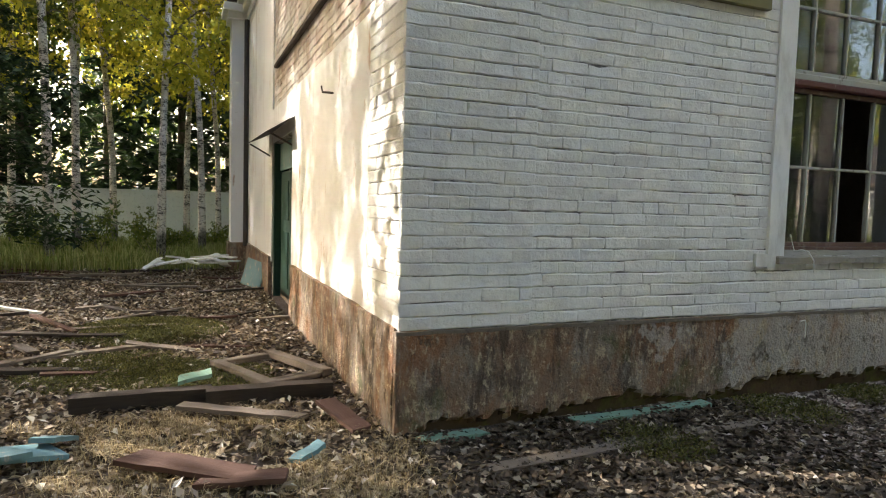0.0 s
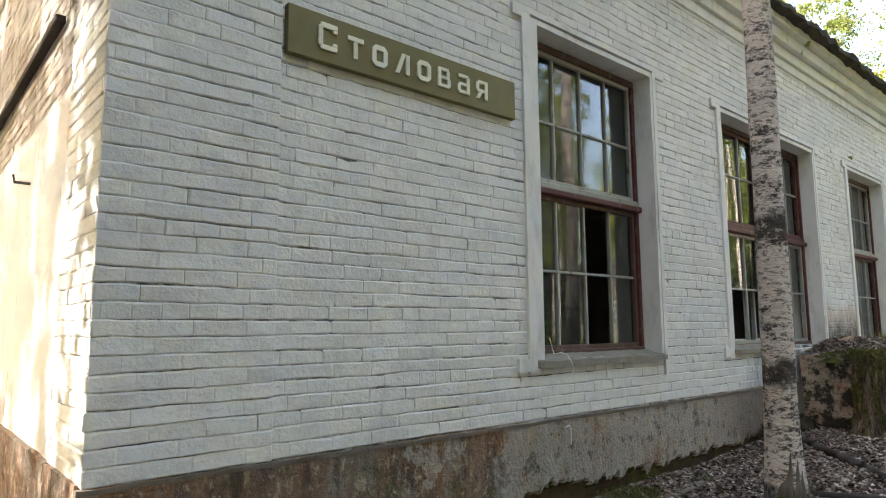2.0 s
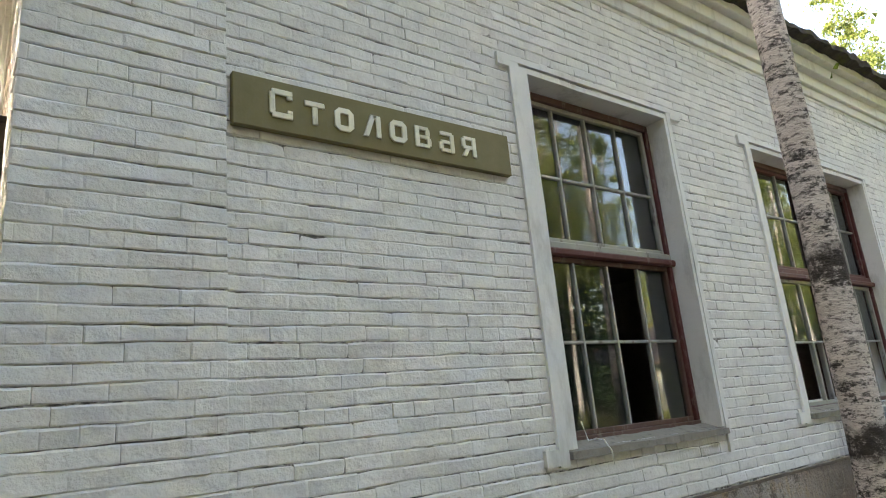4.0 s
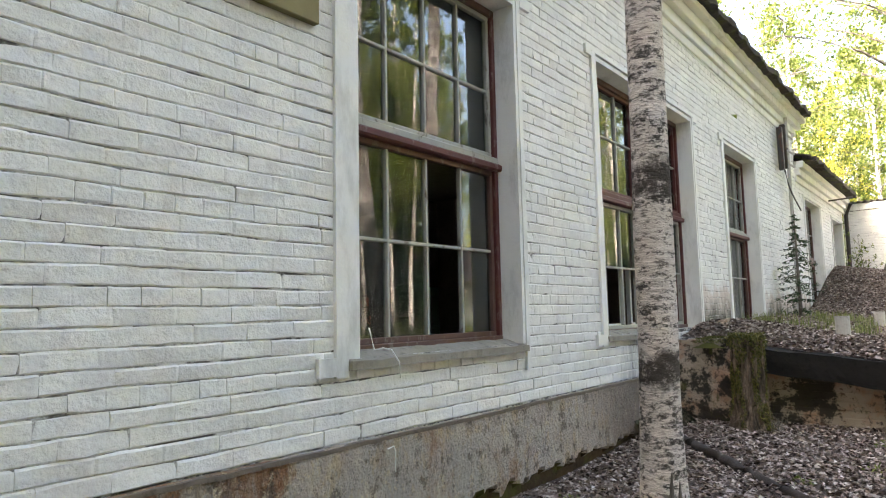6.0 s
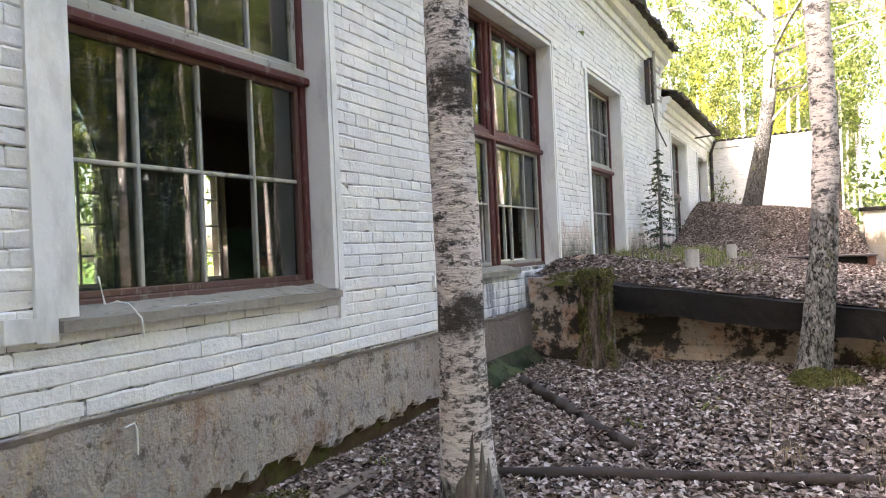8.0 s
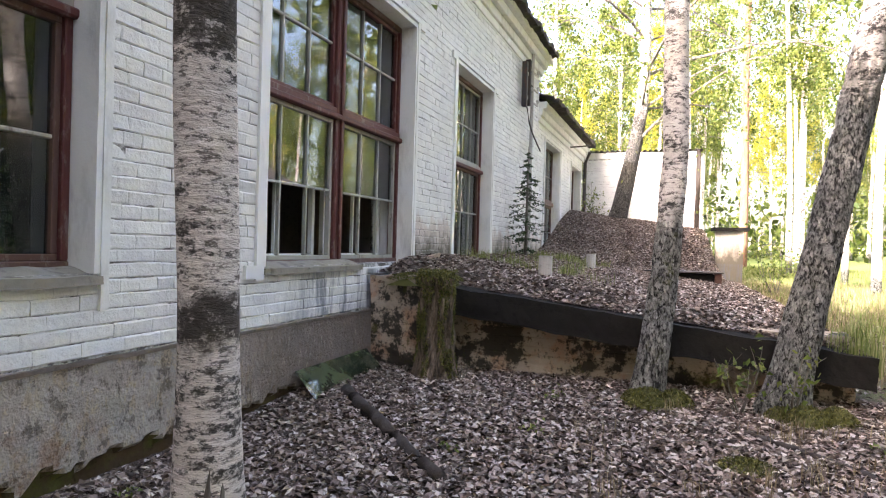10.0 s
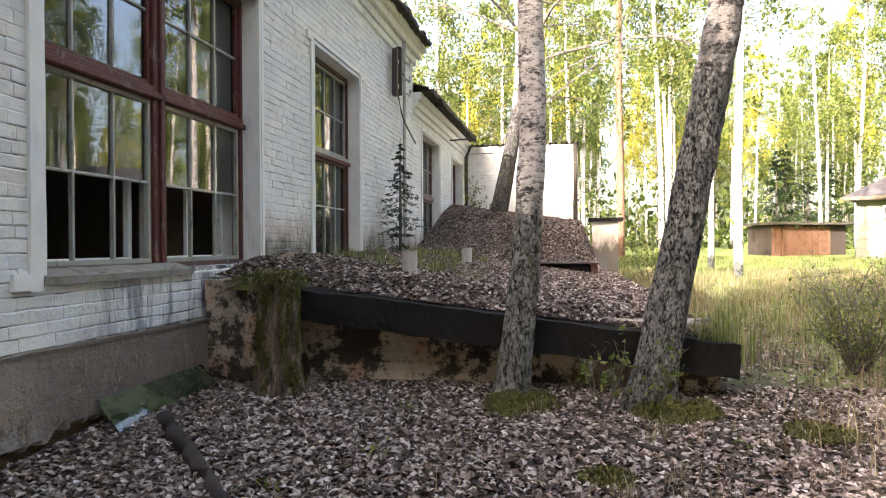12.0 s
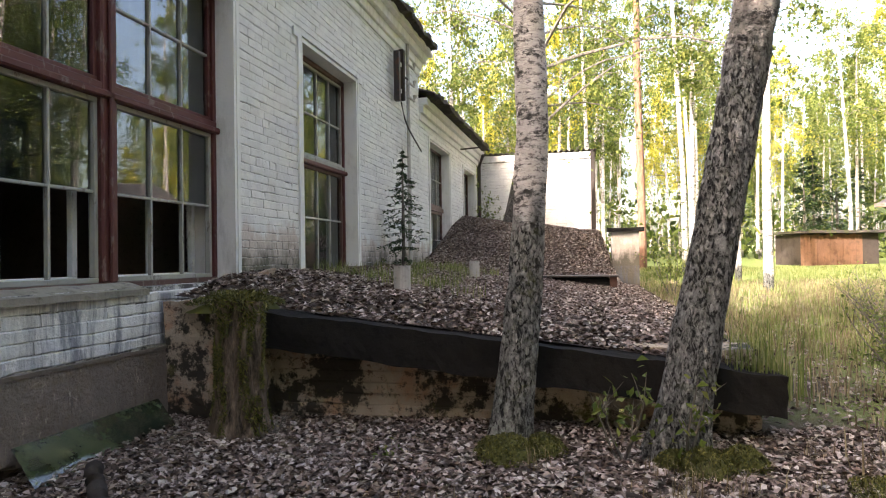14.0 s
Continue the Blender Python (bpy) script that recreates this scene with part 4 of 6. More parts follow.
def plat_z(x, y):
    z = 0.52 + 0.135 * (y + 0.6)
    z += 0.03 * noise.noise(Vector((x * 0.9, y * 0.9, 2))) + 0.03 * smooth(9, 9.6, x)
    edge = 0.515 + (y + 0.61) * 0.1105
    z = edge + (z - edge) * smooth(9.0, 9.6, x)
    return z + 1.12 * smooth(15.5, 20.5, x) * smooth(-0.2, 0.3, y)


px, py = np.linspace(8.97, AX1 + 0.01, 90), np.linspace(-0.55, WY - 0.058, 34)
pv = np.array([(x, y, plat_z(x, y)) for y in py for x in px])
pi_ = np.arange(90 * 34).reshape(34, 90)
pf = np.stack([pi_[:-1, :-1].ravel(), pi_[:-1, 1:].ravel(), pi_[1:, 1:].ravel(), pi_[1:, :-1].ravel()], 1)
bank = part("earth_bank", raw_mesh("earth_bank", pv, pf), SOIL)
tagged(bank, "earth platform under fallen leaves, rising to a mound", "platform", kind="structure")

# ---- platform edge ----
bank_side = tagged(part("bank_side", rough_box(9.07, -0.55, -0.2, 9.4, 2.75, 0.62, 0.07, 0.03, 3), OLDWALL), "spalled retaining wall with peeling render", "retaining wall", kind="structure")
sk = rough_box(9.4, -0.62, -0.2, AX1, -0.5, 0.44, 0.2, 0.03, 2)
tagged(part("bank_flank", sk, SOIL), "earth flank of the platform", "bank", kind="structure")
tagged(part("bank_pier", rough_box(8.86, 2.72, -0.2, 9.3, WY - 0.06, 0.93, 0.06, 0.035, 4), DARKWALL), "crumbling mossy masonry pier at the wall", "pier", kind="structure")
beam = rough_box(8.78, -0.62, -0.12, 9.14, 2.80, 0.12, 0.05, 0.016, 5)
for v in beam.verts:
    v.co.z += 0.385 + (v.co.y + 0.61) * 0.1105
tagged(part("edge_beam", beam, DARKCONC), "tarred black concrete edge beam of the platform", "beam", kind="structure")

# ---- sign ----
sign = thing("sign", "olive board with cream letters on the brick wall", "sign", (2.977, WY - 0.03, 2.937))
part("board", box(-0.92, -0.022, -0.142, 0.92, 0.022, 0.142, 0.004), OLIVE, sign)


def bar(bm, x0, z0, x1, z1, t=0.012):
    box(x0, -t, z0, x1, 0, z1, 0.003, bm)


def rounded(bm, w, h, s):
    """A squarish ring of stroke s."""
    c = 0.22 * w
    tmp = bmesh.new()
    ring = []
    for inset in (0.0, s):
        lo, hi, zl, zh = inset, w - inset, inset, h - inset
        k = max(c - inset, 0.004)
        ring.append([tmp.verts.new((x, -0.012, z)) for x, z in ((lo + k, zl), (hi - k, zl), (hi, zl + k), (hi, zh - k), (hi - k, zh), (lo + k, zh), (lo, zh - k), (lo, zl + k))])
    for i in range(8):
        tmp.faces.new((ring[0][i], ring[0][(i + 1) % 8], ring[1][(i + 1) % 8], ring[1][i]))
    g = bmesh.ops.extrude_face_region(tmp, geom=tmp.faces[:])
    for v in g["geom"]:
        if isinstance(v, bmesh.types.BMVert):
            v.co.y = 0
    join(bm, tmp)


def slant(bm, x0, z0, x1, z1, s):
    tmp = bmesh.new()
    vs = [tmp.verts.new((x, y, z)) for y in (-0.012, 0) for x, z in ((x0, z0), (x0 + s, z0), (x1 + s, z1), (x1, z1))]
    for f in ((0, 1, 2, 3), (7, 6, 5, 4), (0, 4, 5, 1), (1, 5, 6, 2), (2, 6, 7, 3), (3, 7, 4, 0)):
        tmp.faces.new([vs[i] for i in f])
    join(bm, tmp)


def letter(ch, bm, h=0.135, w=0.115, s=0.031):
    if ch == "С":
        h, w = h * 1.2, w * 1.1
        bar(bm, 0, 0.02, s, h - 0.02), bar(bm, 0.014, 0, w, s), bar(bm, 0.014, h - s, w, h), bar(bm, w - s, h - s - 0.02, w, h - s), bar(bm, w - s, s, w, s + 0.02)
    elif ch == "т":
        bar(bm, 0, h - s, w, h), bar(bm, w / 2 - s / 2, 0, w / 2 + s / 2, h - s)
    elif ch == "о":
        rounded(bm, w, h, s)
    elif ch == "л":
        slant(bm, 0, 0, 0.052, h, s), bar(bm, w - s, 0, w, h), bar(bm, 0.06, h - s * 0.7, w - s, h)
    elif ch == "в":
        bar(bm, 0, 0, s, h), bar(bm, s, h - 0.024, w - 0.016, h), bar(bm, s, h / 2 - 0.011, w - 0.01, h / 2 + 0.011), bar(bm, s, 0, w - 0.012, 0.024)
        bar(bm, w - s - 0.008, h / 2 + 0.011, w - 0.008, h - 0.016), bar(bm, w - s, 0.014, w, h / 2 - 0.004)
    elif ch == "а":
        bar(bm, 0.01, h - 0.026, w - 0.012, h), bar(bm, w - s, 0, w, h - 0.012), bar(bm, 0, 0.014, s, h / 2 - 0.004), bar(bm, 0.014, 0, w - s, 0.024), bar(bm, 0.014, h / 2 - 0.012, w - s, h / 2 + 0.010)
    elif ch == "я":
        bar(bm, w - s, 0, w, h), bar(bm, 0.016, h - 0.024, w - s, h), bar(bm, 0.01, h / 2 - 0.018, w - s, h / 2 + 0.006), bar(bm, 0, h / 2 - 0.004, s, h - 0.014)
        slant(bm, 0.0, 0, 0.03, h / 2 - 0.018, s)


for i, ch in enumerate("Столовая"):
    lb = bmesh.new()
    letter(ch, lb)
    part("letter", lb, CREAM, sign, "cream stencil-like letter" if i == 0 else "", at=Matrix.Translation((-0.735 + i * 0.175 + (0.02 if i else 0), -0.0225, -0.072)))

# ---- doorway in the end wall ----
door = tagged(new("door_1"), "dark green double door under a tin canopy", "door", kind="structure")
for a, b in ((DOOR[0] + 0.05, 8.40), (8.42, DOOR[1] - 0.05)):
    leaf = part("door_leaf", box(WX + 0.10, a, 0.06, WX + 0.15, b, 1.76, 0.006), GREENPAINT, door)
    for z0, z1 in ((0.2, 0.95), (1.1, 1.62)):
        part("panel", box(WX + 0.085, a + 0.12, z0, WX + 0.10, b - 0.12, z1, 0.006), GREENPAINT, leaf)
part("transom_board", box(WX + 0.08, DOOR[0] + 0.05, 1.78, WX + 0.12, DOOR[1] - 0.05, 2.14, 0.006), BLUEPAINT, door, "faded blue board")
for a in (DOOR[0], DOOR[1] - 0.05):
    part("door_jamb", box(WX + 0.0, a, 0.0, WX + 0.2, a + 0.05, 2.15, 0.006), GREENPAINT, door)
canopy = thing("canopy", "small bent black tin canopy over the doorway", "canopy", (WX, 8.55, 2.21))
ct = bmesh.new()
q = [ct.verts.new(p) for p in ((-0.02, -1.2, 0.10), (-0.02, 1.2, 0.10), (-0.34, 1.2, -0.05), (-0.34, -1.2, -0.10))]
ct.faces.new(q)
bmesh.ops.solidify(ct, geom=ct.faces[:], thickness=0.02)
part("sheet", ct, IRON, canopy)
part("bracket", tube([(-0.01, -1.0, -0.22), (-0.3, -1.0, -0.07)], [0.012, 0.012], 6), IRON, canopy)
part("bracket", tube([(-0.01, 1.0, -0.22), (-0.3, 1.0, -0.06)], [0.012, 0.012], 6), IRON, canopy)

pil = thing("portico_pier", "white plastered pier with a moulded capital at the corner", "pier", (1.04, 13.2, 0))
part("shaft", rough_box(-0.17, -0.25, 0.55, 0.17, 0.3, 4.75, 0.15, 0.006, 2), PLASTER, pil)
part("pier_base", rough_box(-0.22, -0.3, -0.1, 0.2, 0.35, 0.55, 0.1, 0.01, 2), PLINTH, pil)
cap = box(-0.24, -0.33, 4.75, 0.2, 0.36, 4.88, 0.01)
box(-0.32, -0.4, 4.88, 0.2, 0.42, 5.02, 0.01, cap)
part("capital", cap, REVEAL, pil)
dp = thing("downpipe", "thin grey downpipe on the end wall", "pipe", (WX - 0.08, 12.7, 0.5))
part("pipe", tube([(0, 0, 0), (0, 0, 4.2)], [0.045, 0.045], 8), IRON, dp)
ledge = part("ledge", box(WX - 0.07, 4.6, 3.10, WX - 0.012, 8.85, 3.145, 0.006), DARKWOOD, wall_side, "dark timber ledge")

# ---- posts and fixtures by the wall ----


def vent_pipe(x, y, h):
    z = plat_z(x, y)
    p = thing("vent_pipe", "short grey asbestos pipe standing out of the leaves", "pipe", (x, y, z - 0.05), "vent pipes")
    part("pipe", tube([(0, 0, 0), (0.004, 0, h)], [0.075, 0.075], 16, closed=False), CONCRETE, p)
    # solid plug: the shade inside the pipe is put into its black colour
    part("mouth", tube([(0.004, 0, h - 0.12), (0.004, 0, h)], [0.06, 0.06], 16), DARKCONC, p, "black plug painting the shade of the hollow mouth")


vent_pipe(10.25, 2.09, 0.28)
vent_pipe(13.7, 2.06, 0.29)
mast = thing("cable_mast", "thin grey mast with an insulator rack on the wall", "mast", (15.25, WY - 0.10, 0.95))
part("pole", tube([(0, 0, 0), (0, 0, 4.05)], [0.035, 0.03], 8), CONCRETE, mast)
rack = part("rack", box(-0.72, -0.06, 2.78, -0.62, 0.03, 3.58, 0.008), IRON, mast, "dark timber insulator rack")
part("batten", box(-0.46, -0.06, 2.85, -0.36, 0.03, 3.68, 0.008), DARKWOOD, rack)
part("strut", box(-0.62, -0.03, 2.95, -0.46, 0.02, 3.02, 0.006), CONCRETE, rack)
part("strut", box(-0.62, -0.03, 3.38, -0.46, 0.02, 3.45, 0.006), CONCRETE, rack)
for z in (2.95, 3.2, 3.5):
    part("insulator", tube([(-0.26, -0.06, z), (0.1, -0.08, z), (0.14, -0.08, z + 0.1)], [0.02, 0.02, 0.035], 8), CONCRETE, rack)
part("cable", tube([(-0.52, -0.03, 2.80), (-0.35, -0.04, 2.55), (-0.1, -0.04, 2.42), (0.35, -0.03, 2.30), (0.75, -0.02, 2.2)], [0.014] * 5, 6), IRON, mast)
part("brace", tube([(-0.45, 0.02, 3.3), (0, 0, 3.3)], [0.02, 0.02], 6), IRON, mast)
lk = thing("gutter_pipe", "dark downpipe in the corner of the wings", "pipe", (22.2, WY - 0.12, 1.2))
part("pipe", tube([(0, 0, 0), (0, 0, 2.5), (-0.15, -0.15, 2.8)], [0.05, 0.05, 0.05], 8), IRON, lk)
br = thing("wall_bracket", "rusty bracket under the eaves of the low wing", "bracket", (20.1, WY - 0.1, 3.85))
part("arm", tube([(0, 0.1, 0), (-0.05, -0.45, 0.02)], [0.02, 0.02], 6), IRON, br)

# ---- cellar hatch and low brick wall at the mound ----
hatch = thing("cellar_hatch", "rusty sheet over a dark cellar opening", "hatch", (16.2, 0.75, 0.55))
part("sheet", box(-0.25, -0.75, 0.30, 0.35, 0.75, 0.325, 0.004), IRON, hatch)
part("post", box(-0.2, -0.72, -0.2, -0.1, -0.6, 0.30, 0.01), REDWOOD, hatch)
# solid block under the sheet, its black colour doing for the darkness inside
part("opening", box(-0.15, -0.6, -0.2, 0.3, 0.72, 0.29, 0.02), DARKCONC, hatch, "black block painting the shade of the cellar opening")
low = tagged(part("wall_cellar", rough_box(19.0, -0.55, 0.1, 19.4, 0.02, 1.72, 0.12, 0.01, 2), BRICK), "low whitewashed brick cellar wall", "wall", kind="structure")
part("coping", rough_box(18.9, -0.65, 1.72, 19.5, 0.10, 1.80, 0.1, 0.01, 2), DARKCONC, low)

# ---- leaning pane, logs, planks ----
gp = thing("glass_sheet", "old window pane leaning against the plinth", "glass sheet", (7.57, 3.20, 0.03))
sg = Mat("mottled_sheet_glass", 0.03, 0.0, 1.0)
sg.b.inputs["IOR"].default_value = 1.9
# green mottle in the base colour stands for reflections and litter seen through
SHEETGLASS = sg.done(sg.mix(sg.ramp(sg.noise(4, 6, 0.7), (0.42, 0.0), (0.58, 1.0)), (0.035, 0.055, 0.03), (0.13, 0.17, 0.09)))
gm = bmesh.new()
q = [gm.verts.new(p) for p in ((-0.12, -0.08, -0.01), (0.98, -0.12, 0.0), (1.18, 0.245, 0.225), (0.0, 0.245, 0.215))]
gm.faces.new(q)
bmesh.ops.solidify(gm, geom=gm.faces[:], thickness=0.005)
part("pane", gm, SHEETGLASS, gp)


def log(a, b, r, label, material=DARKWOOD, cat="log"):
    a, b = Vector(a), Vector(b)
    a.z, b.z = ground_z(a.x, a.y) + r * 0.45, ground_z(b.x, b.y) + r * 0.45
    t = thing("log", label, cat, tuple(a))
    n = 16
    rng = random.Random(int(a.x * 100))
    pts = [(b - a) * (i / n) + Vector((rng.uniform(-0.008, 0.008), rng.uniform(-0.008, 0.008), rng.uniform(-0.003, 0.003))) for i in range(n + 1)]
    part("stem", tube(pts, [r * (1 - 0.25 * i / n) for i in range(n + 1)], 12, wob=0.16, ribs=3), material, t, smooth=True)


log((7.75, 3.1, 0), (6.50, 1.86, 0), 0.05, "dark rotten log lying among leaves")
log((5.85, 2.46, 0), (6.62, 0.05, 0), 0.036, "half-buried weathered pole among leaves", DARKWOOD)
log((7.9, 0.3, 0), (7.3, -0.35, 0), 0.025, "thin fallen branch on the leaves", DARKWOOD, "branch")


def plank(x, y, length, width, turn, material, label, z=None, tilt=0.0, thick=0.025, group="scattered planks", name="plank"):
    """One board on the ground, its ends chipped."""
    rng = random.Random(int(x * 977 + y * 131))
    bm = bmesh.new()
    n = 6
    rows = []
    for i in range(n + 1):
        u = -length / 2 + length * i / n
        chip = rng.uniform(-0.03, 0.03) if i in (0, n) else 0
        warp = rng.uniform(-0.004, 0.004)
        rows.append([bm.verts.new((u + chip * s, w * width / 2, h * thick + warp)) for s, w, h in ((1, -1, 0), (-1, 1, 0), (-1, 1, 1), (1, -1, 1))])
    for a, b in zip(rows, rows[1:]):
        for k in range(4):
            bm.faces.new((a[k], a[(k + 1) % 4], b[(k + 1) % 4], b[k]))
    bm.faces.new(rows[0][::-1])
    bm.faces.new(rows[-1])
    bmesh.ops.bevel(bm, geom=[e for e in bm.edges if len(e.link_faces) == 2 and e.calc_face_angle(0) > 1.0], offset=0.003, segments=1, affect="EDGES")
    zz = ground_z(x, y) if z is None else z
    ob = part(name, bm, material)
    ob.matrix_world = pose(x, y, zz, 0, 0, turn) @ pose(0, 0, 0, 0, tilt, 0)
    return tagged(ob, label, "plank", group)


plank(1.47, 3.38, 0.42, 0.10, 2, MINTPAINT, "short mint-painted plank at the plinth")
plank(2.85, 3.38, 1.15, 0.10, 3, MINTPAINT, "long mint-painted plank at the plinth")
plank(2.0, 2.92, 1.5, 0.10, 4, GREYWOOD, "weathered mossy plank among leaves")
plank(3.3, 2.99, 1.3, 0.10, 2, GREYWOOD, "weathered mossy plank among leaves")
plank(5.2, 3.05, 0.9, 0.09, 4, GREYWOOD, "weathered plank among leaves")
# the long sleepers and the broken frame by the corner
for x0, x1, y, zz in ((-0.62, 0.20, 4.44, 0.0), (0.16, 0.98, 4.37, 0.0)):
    t = thing("sleeper", "dark rotten square beam on the ground", "beam", ((x0 + x1) / 2, y, zz), "rotten beams")
    part("beam", rough_box(-(x1 - x0) / 2, -0.06, -0.03, (x1 - x0) / 2, 0.06, 0.10, 0.05, 0.01, 6), DARKWOOD, t)
    part("top_board", rough_box(-(x1 - x0) / 2, -0.065, 0.10, (x1 - x0) / 2, 0.055, 0.118, 0.05, 0.005, 6), DARKWOOD, t)
fr = thing("broken_crate", "broken bottomless wooden crate lying open", "crate", (0.66, 5.05, 0.03), turn=24)
for b in ((-0.30, -0.42, 0, -0.21, 0.42, 0.055), (0.18, -0.42, 0.01, 0.27, 0.42, 0.065), (-0.21, 0.34, 0, 0.18, 0.42, 0.05), (-0.21, -0.40, 0, 0.18, -0.34, 0.04), (-0.25, -0.30, 0.0, 0.22, -0.25, 0.03)):
    part("side_board", box(*b, 0.006), GREYWOOD, fr)
plank(0.05, 3.22, 0.62, 0.17, -30, REDWOOD, "red-brown broken board on the rubble", 0.06, 4)
plank(0.28, 3.02, 0.40, 0.12, -18, REDWOOD, "red-brown broken board on the rubble", 0.05, -4)
plank(0.92, 3.78, 0.42, 0.13, -70, REDWOOD, "brown plank leaning on the plinth", 0.05, 10)
plank(0.35, 4.02, 0.75, 0.10, -22, GREYWOOD, "grey splintered plank on the rubble", 0.05, 4)
plank(-0.72, 3.62, 0.34, 0.20, 20, BLUEPAINT, "faded blue board fragment", 0.06, 8)
plank(-0.60, 3.80, 0.28, 0.13, 75, BLUEPAINT, "faded blue board fragment", 0.06, 18)
plank(-0.82, 3.50, 0.30, 0.10, 10, BLUEPAINT, "faded blue board fragment", 0.09, -6)
plank(0.62, 3.25, 0.20, 0.07, 35, BLUEPAINT, "faded blue board splinter", 0.05, -9)
plank(0.10, 4.58, 0.22, 0.14, 15, MINTPAINT, "pale green board fragment", 0.14, -6)
plank(-1.55, 5.4, 0.35, 0.2, 12, MINTPAINT, "pale green board fragment", 0.06, -6)
plank(-2.05, 8.3, 1.5, 0.07, -30, WHITEPAINT, "long pale batten on the rubble", 0.14, 5)
plank(-3.3, 10.6, 1.6, 0.16, 35, GREYWOOD, "weathered board edge in the grass", 0.16, 3)
rng = random.Random(5)
for i in range(70):
    y = rng.uniform(5.2, 13.2)
    x = rng.uniform(-2.6 - (y - 5) * 0.2, 0.95)
    plank(x, y, rng.uniform(0.25, 1.2), rng.uniform(0.05, 0.12), rng.gauss(4, 30), rng.choice([GREYWOOD, GREYWOOD, DARKWOOD, DARKWOOD, REDWOOD]), "weathered broken plank in the rubble",
          ground_z(x, y) + rng.uniform(-0.015, 0.05), rng.uniform(-4, 4), rng.uniform(0.015, 0.035))
for i in range(16):
    plank(rng.uniform(-0.5, 0.8), rng.uniform(11.4, 13.4), rng.uniform(0.3, 1.0), rng.uniform(0.06, 0.15), rng.uniform(0, 180), WHITEPAINT, "pale broken board on the heap", rng.uniform(0.12, 0.32), rng.uniform(-12, 12), group="pale boards of the heap")
for x, y, w, h, a in ((0.98, 10.3, 0.55, 0.42, 62),):
    t = thing("blue_sheet", "faded blue plywood sheet leaning by the doorway", "sheet", (x, y, 0.02))
    ob = part("sheet", box(-0.012, -w / 2, 0, 0.012, w / 2, h, 0.003), BLUEPAINT, t)
    ob.matrix_basis = Matrix.Rotation(radians(16), 4, "Y") @ Matrix.Rotation(radians(a - 62 + 25), 4, "Z")


def mound(name, x, y, r, h, material, label, cat, z=None, seed=0, kind="stuff"):
    """A low uneven heap."""
    bm = bmesh.new()
    n, m = 22, 8
    rings = []
    base = ground_z(x, y) if z is None else z
    for j in range(m + 1):
        t = j / m
        rad = r * (1 - t)
        ring = []
        for i in range(n):
            a = 2 * math.pi * i / n
            k = 1 + 0.45 * noise.noise(Vector((math.cos(a) * 1.3 + seed, math.sin(a) * 1.3, seed)))
            p = Vector((x + math.cos(a) * rad * k, y + math.sin(a) * rad * k, 0))
            p.z = base - 0.05 + (h + 0.05) * (1 - (1 - t) ** 2) + 0.25 * h * noise.noise(Vector((p.x * 9, p.y * 9, seed)))
            ring.append(bm.verts.new(p))
        rings.append(ring)
    for lo, hi in zip(rings, rings[1:]):
        for i in range(n):
            bm.faces.new((lo[i], lo[(i + 1) % n], hi[(i + 1) % n], hi[i]))
    ob = part(name, bm, material, smooth=True)
    return tagged(ob, label, cat, kind=kind)


def tufts(name, spots, material, label, cat, height, width, rng, per=40, lean=0.5):
    """Upright blades round spots (x, y, z, radius): one triangle pair each."""
    vs = []
    for x, y, z, r in spots:
        n = per
        a, d = rng.uniform(0, 2 * np.pi, n), r * np.sqrt(rng.uniform(0, 1, n))
        bx, by = x + np.cos(a) * d, y + np.sin(a) * d
        h = height * rng.uniform(0.4, 1.2, n)
        la, lm = rng.uniform(0, 2 * np.pi, n), lean * rng.uniform(0.1, 1, n)
        w = width * rng.uniform(0.6, 1.4, n)
        sx, sy = -np.sin(la) * w / 2, np.cos(la) * w / 2
        zz = np.full(n, z)
        mid = np.stack([bx + np.cos(la) * lm * h * 0.25, by + np.sin(la) * lm * h * 0.25, zz + h * 0.6], 1)
        s = np.stack([sx, sy, 0 * sx], 1)
        b = np.stack([bx, by, zz - 0.02], 1)
        tip = np.stack([bx + np.cos(la) * lm * h, by + np.sin(la) * lm * h, zz + h * (1 - 0.3 * lm)], 1)
        vs.append(np.stack([b - s, b + s, mid + s * 0.8, tip, mid - s * 0.8], 1).reshape(-1, 3))
    v = np.concatenate(vs)
    i = np.arange(len(v) // 5)[:, None] * 5
    f = np.concatenate([i + np.array([[0, 1, 2]]), i + np.array([[0, 2, 4]]), i + np.array([[4, 2, 3]])])
    return tagged(part(name, raw_mesh(name, v, f), material), label, cat, kind="stuff")


# ---- trees ----


def limb_points(p, d, length, droop, rng, n=6):
    pts = [Vector(p)]
    d = Vector(d).normalized()
    for i in range(n):
        d = (d + Vector((rng.uniform(-0.18, 0.18), rng.uniform(-0.18, 0.18), rng.uniform(-0.1, 0.1) - droop * i / n))).normalized()
        pts.append(pts[-1] + d * length / n)
    return pts


